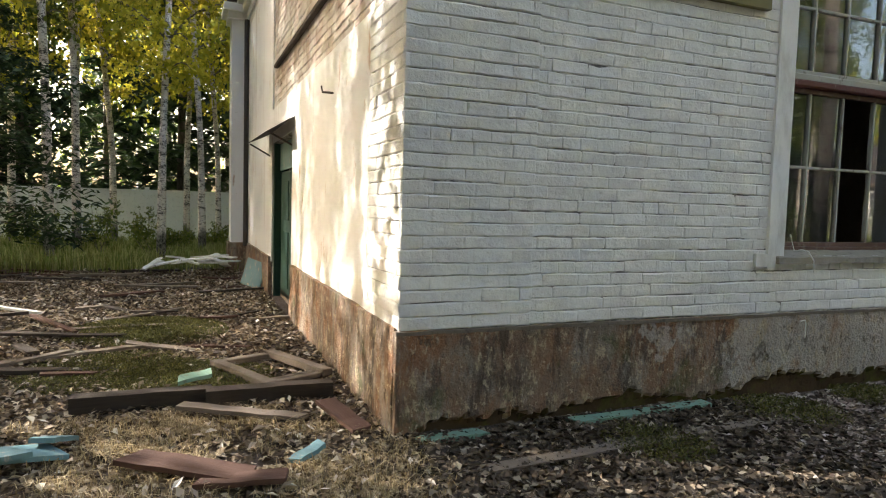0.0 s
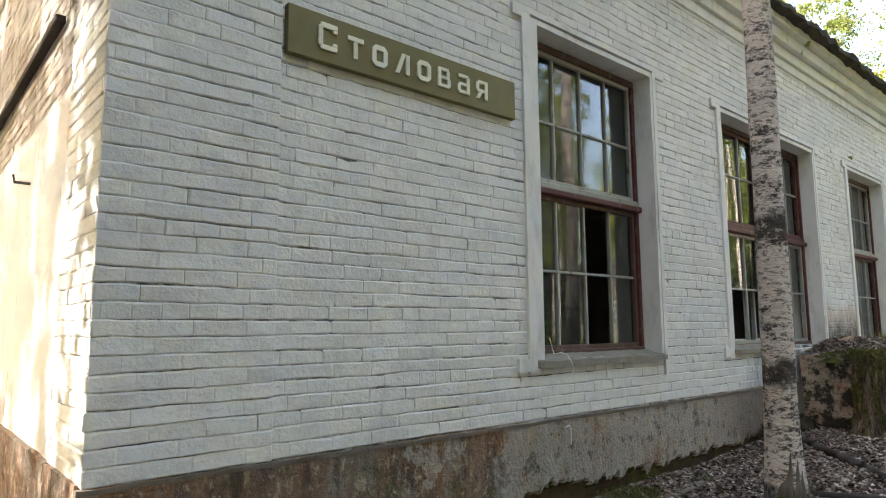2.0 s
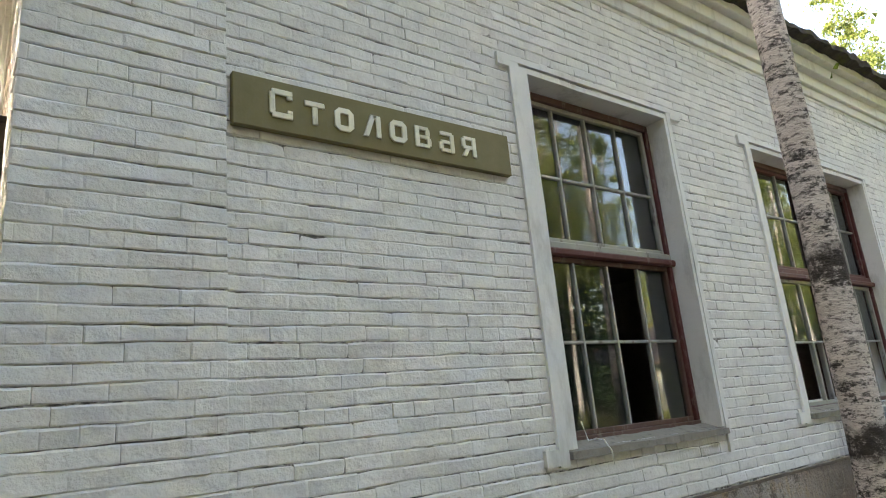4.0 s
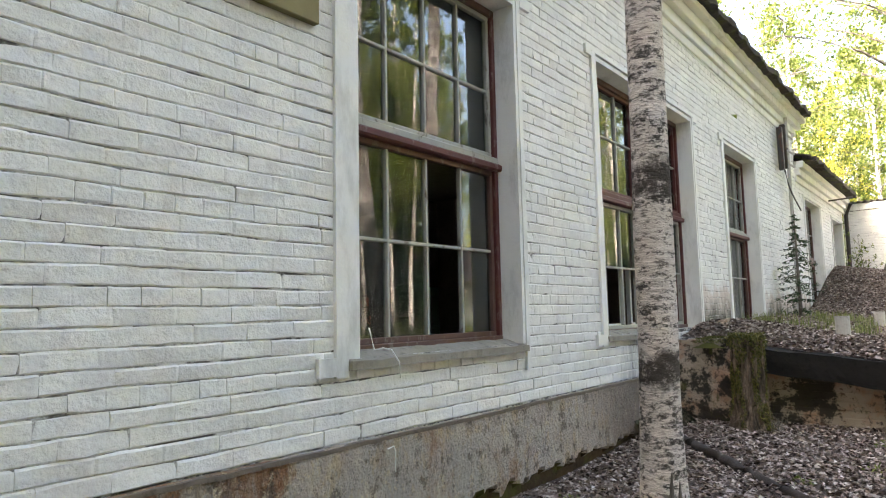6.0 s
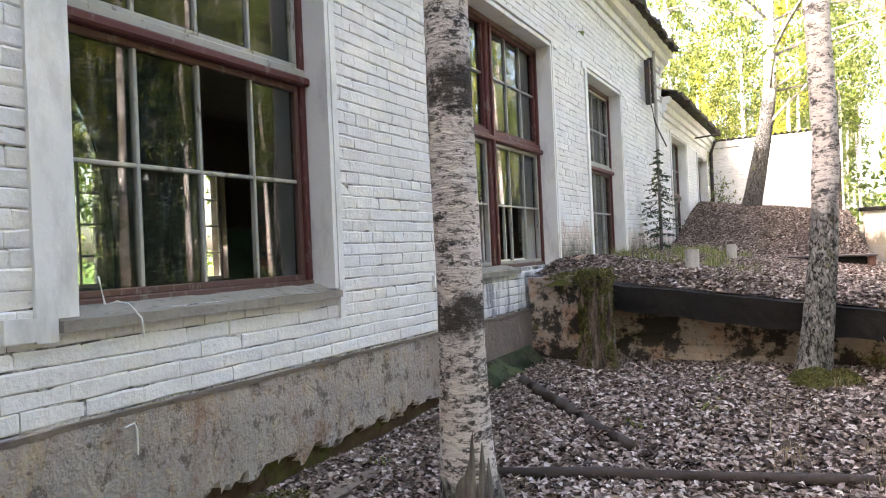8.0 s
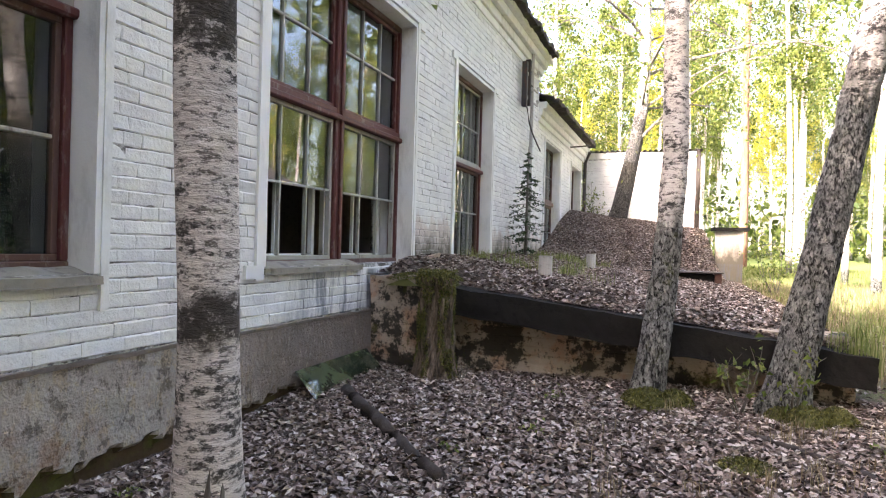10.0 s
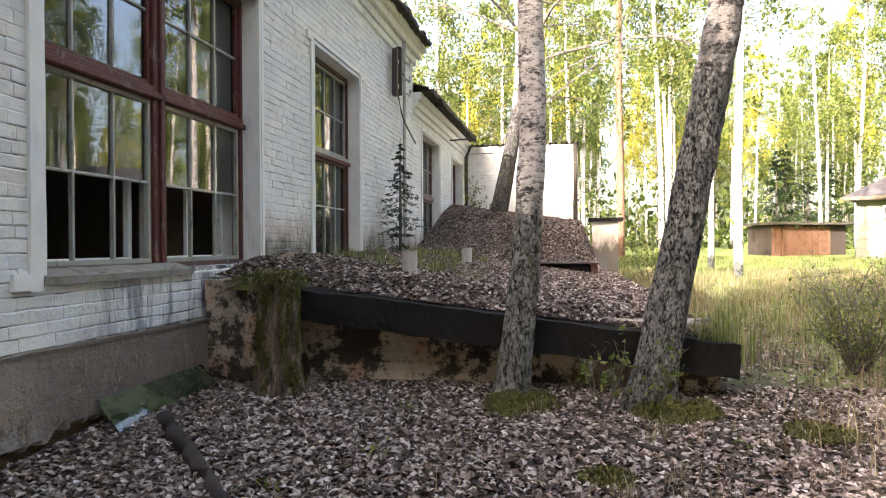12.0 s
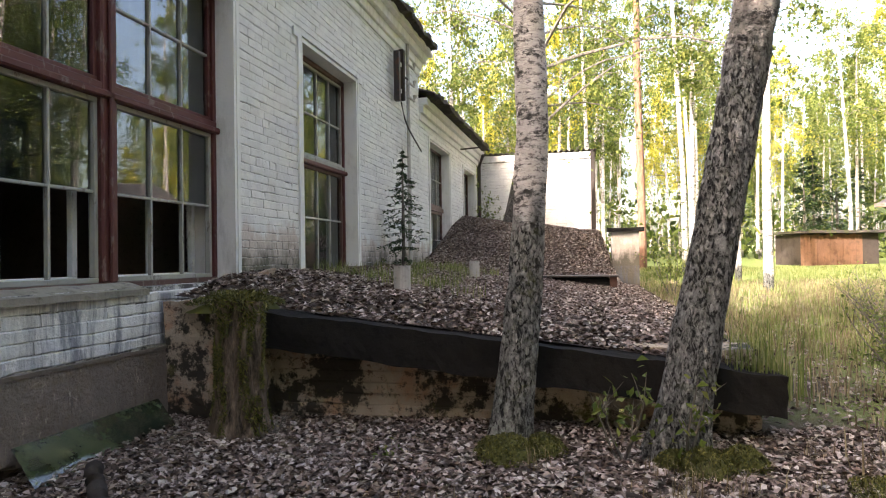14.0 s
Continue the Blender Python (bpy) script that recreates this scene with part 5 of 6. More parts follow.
def tree(name, label, at, path, radii, bark_mat, leaf_mat, seed, limbs=34, crown_from=0.35, spread=0.24, leaves=4500, leaf=0.10, droop=0.35, twigs=2, cat="tree", sides=12, group="", rough=0.12, trim=None, own_limbs=False, ribs=1.5):
    """Tapered trunk along path (points above its foot), limbs, and a crown of single leaves hung along them."""
    rng, nr = random.Random(seed), np.random.RandomState(seed)
    t = thing(name, label, cat, at, group)
    pts = [Vector(p) for p in path]
    lens = [0.0]
    for a, b in zip(pts, pts[1:]):
        lens.append(lens[-1] + (b - a).length)
    n = max(16, int(lens[-1] / (0.1 if sides > 30 else 0.22 if sides > 20 else 0.8)))
    fine, rad = [], []
    for i in range(n + 1):
        d = lens[-1] * i / n
        k = max(j for j in range(len(pts) - 1) if lens[j] <= d + 1e-9)
        w = (d - lens[k]) / (lens[k + 1] - lens[k])
        fine.append(pts[k].lerp(pts[k + 1], w))
        rad.append(radii[k] * (1 - w) + radii[k + 1] * w)
    part("trunk", tube(fine, rad, sides, wob=rough, ribs=ribs), bark_mat, t, smooth=True)
    bl, spots = bmesh.new(), []
    h = pts[-1].z
    for i in range(limbs):
        u = crown_from + (1 - crown_from) * (i + rng.random()) / limbs
        k = min(int(u * n), n - 1)
        a = rng.uniform(0, 2 * math.pi)
        reach = spread * h * (1.15 - u) ** 0.7 * rng.uniform(0.55, 1.15) * (0.6 + 0.4 * min(1, (u - crown_from) * 6 + 0.3))
        d = Vector((math.cos(a), math.sin(a), rng.uniform(0.25, 1.0)))
        if trim and not trim(fine[k], a):
            continue
        lp = limb_points(fine[k], d, reach * 1.25, droop, rng)
        r0 = min(rad[k] * 0.35, 0.010 + reach * 0.009)
        if own_limbs:
            bl = bmesh.new()
        tube(lp, [r0 * (1 - 0.8 * j / 6) + 0.003 for j in range(7)], 5, bl)
        spots += [(p, reach * (0.10 + 0.05 * j)) for j, p in enumerate(lp) if j >= 2]
        for _ in range(twigs):
            j = rng.randint(2, 5)
            tp = limb_points(lp[j], Vector((rng.uniform(-1, 1), rng.uniform(-1, 1), rng.uniform(-0.5, 0.5))), reach * 0.5, droop * 2.2, rng, 4)
            tube(tp, [r0 * 0.3 + 0.002, r0 * 0.25, r0 * 0.2, r0 * 0.15, 0.002], 4, bl)
            spots += [(p, reach * 0.12) for p in tp[1:]]
        if own_limbs:
            part("limb", bl, GREYBARK, t)
    if not own_limbs:
        tagged(part("branchwork", bl, GREYBARK, t), kind="stuff")
    if leaves and spots:
        pick = nr.randint(0, len(spots), leaves)
        c = np.array([tuple(spots[i][0]) for i in pick])
        s = np.array([spots[i][1] for i in pick])[:, None]
        c = c + nr.normal(0, 1, (leaves, 3)) * s * np.array([[0.8, 0.8, 0.9]]) - np.array([[0, 0, 1]]) * np.abs(nr.normal(0, 1, (leaves, 1))) * s * 0.8
        v, f = blades(c, leaf, leaf * 0.8, 1.3, nr)
        part("crown", raw_mesh("crown", v, f), leaf_mat, t)
    return t


def spruce(at, h, r, seed, label, sparse=1.0, needle=0.16, per=26, group=""):
    rng, nr = random.Random(seed), np.random.RandomState(seed)
    t = thing("spruce", label, "tree", at, group)
    part("trunk", tube([(0, 0, -0.1), (0, 0, h * 0.5), (0, 0, h)], [0.018 * h, 0.011 * h, 0.003], 8), GREYBARK, t)
    bl, cs = bmesh.new(), []
    levels = int(10 + h * 2.2 * sparse)
    for i in range(levels):
        u = 0.06 + 0.93 * i / levels
        for k in range(rng.randint(4, 6)):
            a = rng.uniform(0, 6.28)
            ln = r * (1 - u) ** 0.85 * rng.uniform(0.7, 1.1) + 0.06
            p = Vector((0, 0, u * h))
            p = p + Vector((0, 0, rng.uniform(-0.04, 0.04) * h))
            q = p + Vector((math.cos(a) * ln, math.sin(a) * ln, rng.uniform(-0.45, -0.05) * ln))
            tube([p, p.lerp(q, 0.5) + Vector((0, 0, 0.03 * ln)), q], [0.006 + 0.004 * ln, 0.005, 0.002], 4, bl)
            for j in range(per):
                w = rng.uniform(0.15, 1.0)
                c = p.lerp(q, w) + Vector((rng.gauss(0, 0.10 * ln), rng.gauss(0, 0.10 * ln), rng.gauss(-0.05 * ln, 0.05 * ln)))
                cs.append(tuple(c))
    tagged(part("branchwork", bl, GREYBARK, t), kind="stuff")
    v, f = blades(np.array(cs), needle, needle * 0.35, 0.7, nr)
    part("needles", raw_mesh("needles", v, f), NEEDLES, t)
    return t


first = tree("birch_tree", "white birch with dark scars and a mossy foot", (5.30, 2.31, -0.02), [(0.03, 0.0, -0.05), (0.0, 0.0, 0.25), (-0.05, -0.02, 0.8), (-0.17, -0.08, 1.95), (-0.30, -0.14, 3.6), (-0.4, -0.2, 7), (-0.5, -0.1, 12), (-0.5, 0, 16)],
     [0.17, 0.125, 0.108, 0.098, 0.092, 0.08, 0.05, 0.01], BIRCH, LEAVES, 11, 30, 0.42, 0.2, 5000, 0.09, sides=24, rough=0.10, own_limbs=True)
tree("birch_tree", "grey-barked birch with a white upper trunk at the platform edge", (8.56, 0.92, 0.06), [(0.0, 0.05, -0.1), (0.0, -0.005, 0.25), (0.04, -0.085, 1.0), (0.10, -0.135, 1.9), (0.12, -0.115, 3.0), (0.1, -0.12, 4.2), (0.0, 0.1, 8), (0.2, 0, 12), (0.2, 0.2, 16)],
     [0.17, 0.118, 0.100, 0.095, 0.090, 0.085, 0.07, 0.05, 0.01], BIRCHLOW, LEAVES, 12, 30, 0.36, 0.2, 6000, 0.085, sides=36, rough=0.14, own_limbs=True, ribs=6)
tree("birch_tree", "leaning birch with dark furrowed bark and pale upper trunk", (8.56, -0.02, 0.08), [(0.0, 0.05, -0.1), (0.0, 0.0, 0.25), (0.03, -0.155, 1.0), (0.05, -0.33, 1.9), (0.07, -0.49, 2.8), (0.10, -0.72, 4.2), (0.4, -1.2, 8), (0.5, -1.5, 12), (0.5, -1.6, 16)],
     [0.21, 0.140, 0.120, 0.116, 0.108, 0.10, 0.08, 0.05, 0.01], birch_bark("birch_bark_dark", 3.8, 0.2, (0.34, 0.335, 0.31)), LEAVES, 13, 30, 0.36, 0.2, 6000, 0.085, sides=44, rough=0.22, own_limbs=True, ribs=7)
tree("birch_tree", "old birch leaning over the mound with bare dark boughs", (20.0, 2.35, 1.55), [(0.0, 0.02, -0.1), (0.0, -0.12, 0.5), (0, -0.42, 2.0), (0, -0.64, 3.4), (0.1, -0.66, 5.3), (0.1, -0.5, 9.5), (0.2, -0.2, 14)],
     [0.30, 0.22, 0.18, 0.14, 0.12, 0.08, 0.01], birch_bark("birch_bark_old", 5.0, 0.1, (0.15, 0.14, 0.125)), LEAVES, 14, 36, 0.22, 0.34, 7000, 0.10, sides=16, own_limbs=True)

frng = random.Random(23)
for a0, z1, r in ((-2.75, 0.72, 0.034), (-2.45, 0.5, 0.028), (-2.2, 0.36, 0.03), (-3.1, 0.42, 0.03), (-1.1, 0.26, 0.03), (-0.4, 0.3, 0.026)):
    # bark split into long flaps round the foot
    flap = [(0.02 + math.cos(a0 + 0.05 * k) * (0.150 - 0.036 * k / 6), math.sin(a0 + 0.05 * k) * (0.150 - 0.036 * k / 6), -0.06 + (z1 + 0.06) * k / 6) for k in range(7)]
    part("bark_flap", tube(flap, [r * (1.2 - 0.16 * k) + frng.uniform(0, 0.004) for k in range(7)], 7, wob=0.8), GREYBARK, first, "torn brown bark flap" if a0 == -2.75 else "")

# small dead spruce by the mast, and twiggy saplings
spruce((14.0, 3.18, plat_z(14.0, 3.18)), 1.85, 0.40, 3, "spindly half-dead spruce sapling by the wall", 0.5, 0.075, 26)
spruce((-3.0, 12.6, 0), 9.5, 1.9, 4, "dark dense spruce at the edge of the yard", 1.0, 0.2, 60)
spruce((-6.5, 16.5, 0), 12, 2.6, 5, "dark tall spruce by the fence")

# stump
stump = thing("stump", "tall rotten stump shaggy with moss", "stump", (8.54, 2.68, 0.05))
sp = [(0, 0, -0.1), (0, 0, 0.12), (0.01, 0, 0.4), (0.0, 0.0, 0.7), (0.02, 0, 0.90)]
part("trunk", tube([Vector(a).lerp(Vector(b), k / 5) for a, b in zip(sp, sp[1:]) for k in range(5)] + [Vector(sp[-1])], [0.25, 0.235, 0.215, 0.20, 0.185, 0.175, 0.165, 0.16, 0.155, 0.15, 0.148] + [0.145] * 9 + [0.15], 44, wob=0.30, ribs=7), STUMPBARK, stump)
srng = random.Random(9)
for i in range(6):
    # torn strips of bark and roots down the sides
    a0 = srng.uniform(0, 6.28)
    z0, z1 = srng.uniform(0.20, 0.45), srng.uniform(-0.06, 0.0)
    run = [Vector((math.cos(a0 + 0.25 * math.sin(k * 1.3 + i)) * (0.140 + 0.10 * (1 - w) ** 3 + srng.uniform(0, 0.02)), math.sin(a0 + 0.25 * math.sin(k * 1.3 + i)) * (0.140 + 0.10 * (1 - w) ** 3), z1 + (z0 - z1) * w)) for k, w in enumerate((0, 0.2, 0.4, 0.6, 0.8, 1.0))]
    part("bark_strip", tube(run, [0.034, 0.022, 0.017, 0.015, 0.011, 0.004], 7, wob=0.9), STUMPBARK, stump)
nr = np.random.RandomState(8)
a = nr.uniform(0, 6.28, 9000)
hz = nr.uniform(0, 1, 9000) ** 0.8 * 1.0
keep = np.array([noise.noise(Vector((math.cos(i) * 2.2, math.sin(i) * 2.2, j * 3))) > 0.08 or j > 0.88 for i, j in zip(a, hz)])
rr = np.where(hz > 0.86, 0.18 * np.sqrt(nr.uniform(0, 1, 9000)), 0.155 + 0.09 * np.clip(0.35 - hz, 0, 1) * 2)
hz = hz * 0.97
c = np.stack([np.cos(a) * rr, np.sin(a) * rr, hz], 1)[keep]
v, f = blades(c, 0.045, 0.012, 1.4, nr)
part("moss_coat", raw_mesh("moss_coat", v, f), MOSS, stump, "yellow-green moss strands")

# ---- the wood around ----
kinds = []
for i, (h, lean, leafmat, lv) in enumerate(((17, 0.6, LEAVES, 5200), (15, -0.5, LEAVES, 4800), (19, 0.3, LEAVES, 5600), (13, 0.9, YELLOWLEAF, 4400), (16, -0.8, YELLOWLEAF, 5000))):
    kinds.append(tree("birch_tree", "slender white birch with young yellow-green leaves", (200 + 12 * i, 200, -3), [(0, 0, -0.3), (0.05 * lean, 0, h * 0.2), (0.4 * lean, 0.1, h * 0.5), (0.8 * lean, 0.2, h * 0.8), (lean, 0, h)],
                      [0.0075 * h, 0.0056 * h, 0.0045 * h, 0.003 * h, 0.008], FARBIRCH, leafmat, 40 + i, 30, 0.36 if i % 2 else 0.42, 0.17, lv, 0.145, 0.45, 2, sides=9, group="birches of the wood"))
rng = random.Random(21)
placed = []


def clear(x, y):
    """Keeps the building, the yard, the clearing and the houses free."""
    if -2.5 < x < 30 and -7.5 < y < 15:
        return False
    if x > 2 and y < 5:
        a = math.degrees(math.atan2(y - 0.5, x - 4.2))
        d = math.hypot(x - 4.2, y - 0.5)
        if -33 < a < -9 and d < 46:
            return False
        if a <= -33 and d < 16:
            return False
    return all((x - p) ** 2 + (y - q) ** 2 > 1.6 for p, q in placed)


def plant(count, x0, x1, y0, y1, choose):
    n = tries = 0
    while n < count and tries < count * 30:
        tries += 1
        x, y = rng.uniform(x0, x1), rng.uniform(y0, y1)
        if clear(x, y):
            placed.append((x, y))
            k = choose[rng.randrange(len(choose))]
            s = rng.uniform(0.85, 1.2)
            ob = copy_thing(kinds[k], pose(x, y, ground_z(x, y), 0, 0, rng.uniform(0, 360)))
            ob.scale = (s, s, s * rng.uniform(0.95, 1.15))
            n += 1


plant(50, 28, 75, -22, 26, (0, 1, 2, 0, 4))
plant(16, 40, 80, -45, -12, (0, 1, 2, 3))
plant(30, -12, 9, 14.5, 21.5, (3, 1, 3, 4, 3))
plant(10, -6, 14, 27, 40, (0, 2, 3, 4))
plant(34, -8, 30, -24, -8, (0, 1, 2, 4))
plant(14, 6, 30, -40, -22, (0, 1, 2, 4))
# out-of-view western trees, added to dapple the yard and end wall
plant(12, -22, -6, -4, 14, (0, 1, 2))
plant(20, 2, 26, 15.5, 24, (0, 1, 2))
plant(34, 28, 75, -22, 26, (0, 1, 2, 0, 4))
for i, k in enumerate(kinds):
    ob = k
    x, y = ((31.0, 6.0), (33.0, 3.5), (36.5, 0.5), (-4.5, 17.5), (2.0, 17.0))[i]
    ob.matrix_world = pose(x, y, ground_z(x, y), 0, 0, 40 * i)
# crown made wide and dense to hold off the sun; never in view
broad = tree("birch_tree", "broad full-crowned birch, added out of view to shade the yard", (-7.0, -6.5, 0), [(0, 0, -0.3), (0.1, 0, 4), (0.3, 0.2, 10), (0.2, 0, 17)], [0.26, 0.18, 0.12, 0.01], FARBIRCH, LEAVES, 78, 34, 0.3, 0.30, 9000, 0.24, 0.4, 2, sides=10, group="birches of the yard")
fr_rng, fr_np = random.Random(31), np.random.RandomState(31)
far_spots = []
for i in range(245):
    if i < 105:
        a, d = radians(fr_rng.uniform(-62, 32)), fr_rng.uniform(62, 120)
    elif i < 150:
        a, d = radians(fr_rng.uniform(-150, -62)), fr_rng.uniform(28, 60)
    elif i < 205:
        a, d = radians(fr_rng.uniform(35, 145)), fr_rng.uniform(34, 70)
    else:
        a, d = radians(fr_rng.uniform(145, 215)), fr_rng.uniform(34, 70)
    far_spots.append((4 + d * math.cos(a), d * math.sin(a), fr_rng.uniform(14, 20)))
tv, tf, cv, cf, base = [], [], [], [], 0
for x, y, h in far_spots:
    z = ground_z(x, y)
    k = len(tv)
    for zz, r in ((-0.3, 0.15), (h * 0.5, 0.10), (h, 0.02)):
        tv += [(x + r * math.cos(q * 1.047), y + r * math.sin(q * 1.047), z + zz) for q in range(6)]
    tf += [(k + 6 * m + q, k + 6 * m + (q + 1) % 6, k + 6 * m + 6 + (q + 1) % 6, k + 6 * m + 6 + q) for m in range(2) for q in range(6)]
    u = fr_np.uniform(0.2, 1.0, 1100) ** 0.8
    ang = fr_np.uniform(0, 6.28, 1100) + 0.4 * np.sin(u * 40)
    rad = 0.2 * h * (1.15 - u) ** 0.7 * np.sqrt(fr_np.uniform(0.02, 1, 1100)) * (0.6 + 0.4 * np.sin(ang * 3 + u * 20))
    c = np.stack([x + np.cos(ang) * rad, y + np.sin(ang) * rad, z + u * h + fr_np.normal(0, 0.4, 1100)], 1)
    v, f = blades(c, 0.42, 0.32, 1.3, fr_np)
    cv.append(v)
    cf.append(f + base)
    base += len(v)
tagged(part("far_trunks", raw_mesh("far_trunks", tv, tf), FARBIRCH), "pale trunks of the distant birch wood", "woods", kind="stuff")
tagged(part("far_foliage", raw_mesh("far_foliage", np.concatenate(cv), np.concatenate(cf)), LEAVES), "light green crowns of the distant birch wood", "woods", kind="stuff")
# undergrowth along the edge of the wood
for nm, mt, n, seed in (("far_undergrowth", LEAVES, 15000, 5), ("far_thicket", None, 9000, 6)):
    q = np.random.RandomState(seed)
    ang = np.radians(np.where(q.uniform(0, 1, n) < 0.55, q.uniform(-60, 40, n), q.uniform(-155, 150, n)))
    dist = np.where(np.abs(np.degrees(ang) + 105) < 45, q.uniform(20, 50, n), q.uniform(52, 110, n))
    x, y = 4 + dist * np.cos(ang), dist * np.sin(ang)
    lump = 0.5 + 0.5 * np.sin(x * 0.7) * np.cos(y * 0.9)
    z = np.array([ground_z(a, b) for a, b in zip(x, y)]) + q.uniform(0, 1, n) ** 1.3 * (2.0 + 5.0 * lump)
    v, f = blades(np.stack([x, y, z], 1), 0.75, 0.5, 1.3, q)
    mt = mt or foliage("thicket_leaf", (0.03, 0.045, 0.012), (0.07, 0.10, 0.028), (0.14, 0.17, 0.055), 0.3)
    tagged(part(nm, raw_mesh(nm, v, f), mt), "dense undergrowth at the edge of the wood", "undergrowth", kind="stuff")
# unseen birches west of the yard, added to shade the ground along the building
for i, (x, y) in enumerate(((-4.2, -1.2), (-5.0, 2.2), (-7.2, 4.6), (-9.0, 1.0), (-8.0, -3.0), (-11.0, 5.6), (-6.0, 0.4), (-12.0, 2.6), (-14.5, 6.5), (-10.0, -1.4), (-5.5, -4.0), (-13.0, -3.0), (-4.6, 4.4), (-8.8, 3.0))):
    ob = copy_thing(broad, pose(x, y, ground_z(x, y), 0, 0, 51 * i))
    ob.scale = (0.9, 0.9, 0.78)
# narrower unseen birches, added to shade the debris and dapple the end wall
for i, (x, y) in enumerate(((-7.6, 8.6), (-13.0, 9.5), (-8.2, 6.6), (-11.0, 8.2), (-9.4, 12.0))):
    copy_thing(kinds[i % 3], pose(x, y, ground_z(x, y), 0, 0, 77 * i))
# trees that stand out in the clearing
for x, y, k, s in ((25.8, -3.9, 1, 0.9), (29.5, -2.9, 0, 1.0), (31, -3.4, 2, 0.9), (38, -13.0, 1, 1.1), (40, -17.0, 0, 1.0), (40.5, -18.5, 2, 1.0)):
    ob = copy_thing(kinds[k], pose(x, y, ground_z(x, y), 0, 0, 70 * k + x))
    ob.scale = (s, s, s)
# the last birch listed is added to throw shade over the pale green house
for i, (x, y, k, s) in enumerate(((10.0, -6.8, 0, 0.8), (12.8, -8.6, 2, 0.9), (15.5, -9.8, 1, 0.95), (8.8, -9.6, 1, 1.0), (12.2, -11.8, 0, 1.0), (17.5, -13.0, 2, 0.9), (6.6, -8.2, 2, 0.8), (20.0, -15.5, 0, 1.0), (14.6, -14.2, 1, 1.1), (5.0, -10.5, 0, 1.0), (2.5, -9.0, 1, 0.9), (22.5, -18.0, 1, 1.0), (21.5, -11.4, 0, 0.95), (19.6, -10.6, 1, 0.85), (24.0, -14.0, 2, 0.95), (17.6, -9.8, 0, 0.8), (26.5, -17.0, 1, 1.0), (18.6, -12.6, 2, 0.9), (28.0, -14.2, 0, 0.95), (31.0, -17.0, 2, 0.95), (25.0, -12.6, 1, 0.85), (21.0, -3.55, 2, 0.85))):
    ob = copy_thing(kinds[k], pose(x, y, ground_z(x, y), 0, 0, 63 * i))
    ob.scale = (s, s, s)
for i, (x, y, h) in enumerate(((22.4, -13.2, 11), (27.0, -15.5, 11), (11.4, -9.8, 9.5), (7.4, -11.5, 11), (16.2, -12.4, 10), (19.0, -17.5, 12), (4.0, -13.0, 12))):
    spruce((x, y, ground_z(x, y)), h, h * 0.24, 95 + i, "dark spruce among the birches south of the canteen", 0.6, 0.42, 30, "spruces south of the canteen")
tree("pine", "tall pine with a bare orange trunk", (34.0, -1.75, ground_z(34, -1.75)), [(0, 0, -0.3), (0.1, 0, 4), (0.0, 0.1, 9), (0.1, 0, 15), (0, 0, 20)], [0.20, 0.165, 0.145, 0.11, 0.02], PINEBARK, NEEDLES, 61, 26, 0.6, 0.16, 5000, 0.16, 0.1, 2, sides=12)
for i, (x, y, h) in enumerate(((52, -13.5, 7), (55, -15, 8), (58, -17.5, 8), (54, -17.5, 7))):
    spruce((x, y, ground_z(x, y)), h, h * 0.28, 70 + i, "young dark spruce behind the shed", 0.6, 0.3, 18, "young spruces")
for i, (x, y, h) in enumerate(((-10, 25, 12), (-7.5, 26, 13), (-5, 25, 12), (-2.5, 26.5, 13), (0, 25, 12), (2.5, 26, 13), (5, 25, 12), (7.5, 26, 14), (-13, 26, 14), (10, 27, 14))):
    spruce((x, y, 0), h, h * 0.26, 80 + i, "dark spruce behind the concrete fence", 0.6, 0.6, 30, "spruces behind the fence")

# ---- fence, far houses ----
fence = tagged(new("fence"), "weathered pale concrete panel fence", "fence", kind="structure")
for i in range(12):
    x = -16 + i * 2.5
    part("panel", rough_box(x + 0.05, 22.0, 0.0, x + 2.45, 22.12, 1.62, 0.4, 0.015, 1), GREYWALL, fence)
    part("post", box(x - 0.08, 21.95, -0.1, x + 0.05, 22.2, 1.70, 0.01), GREYWALL, fence)


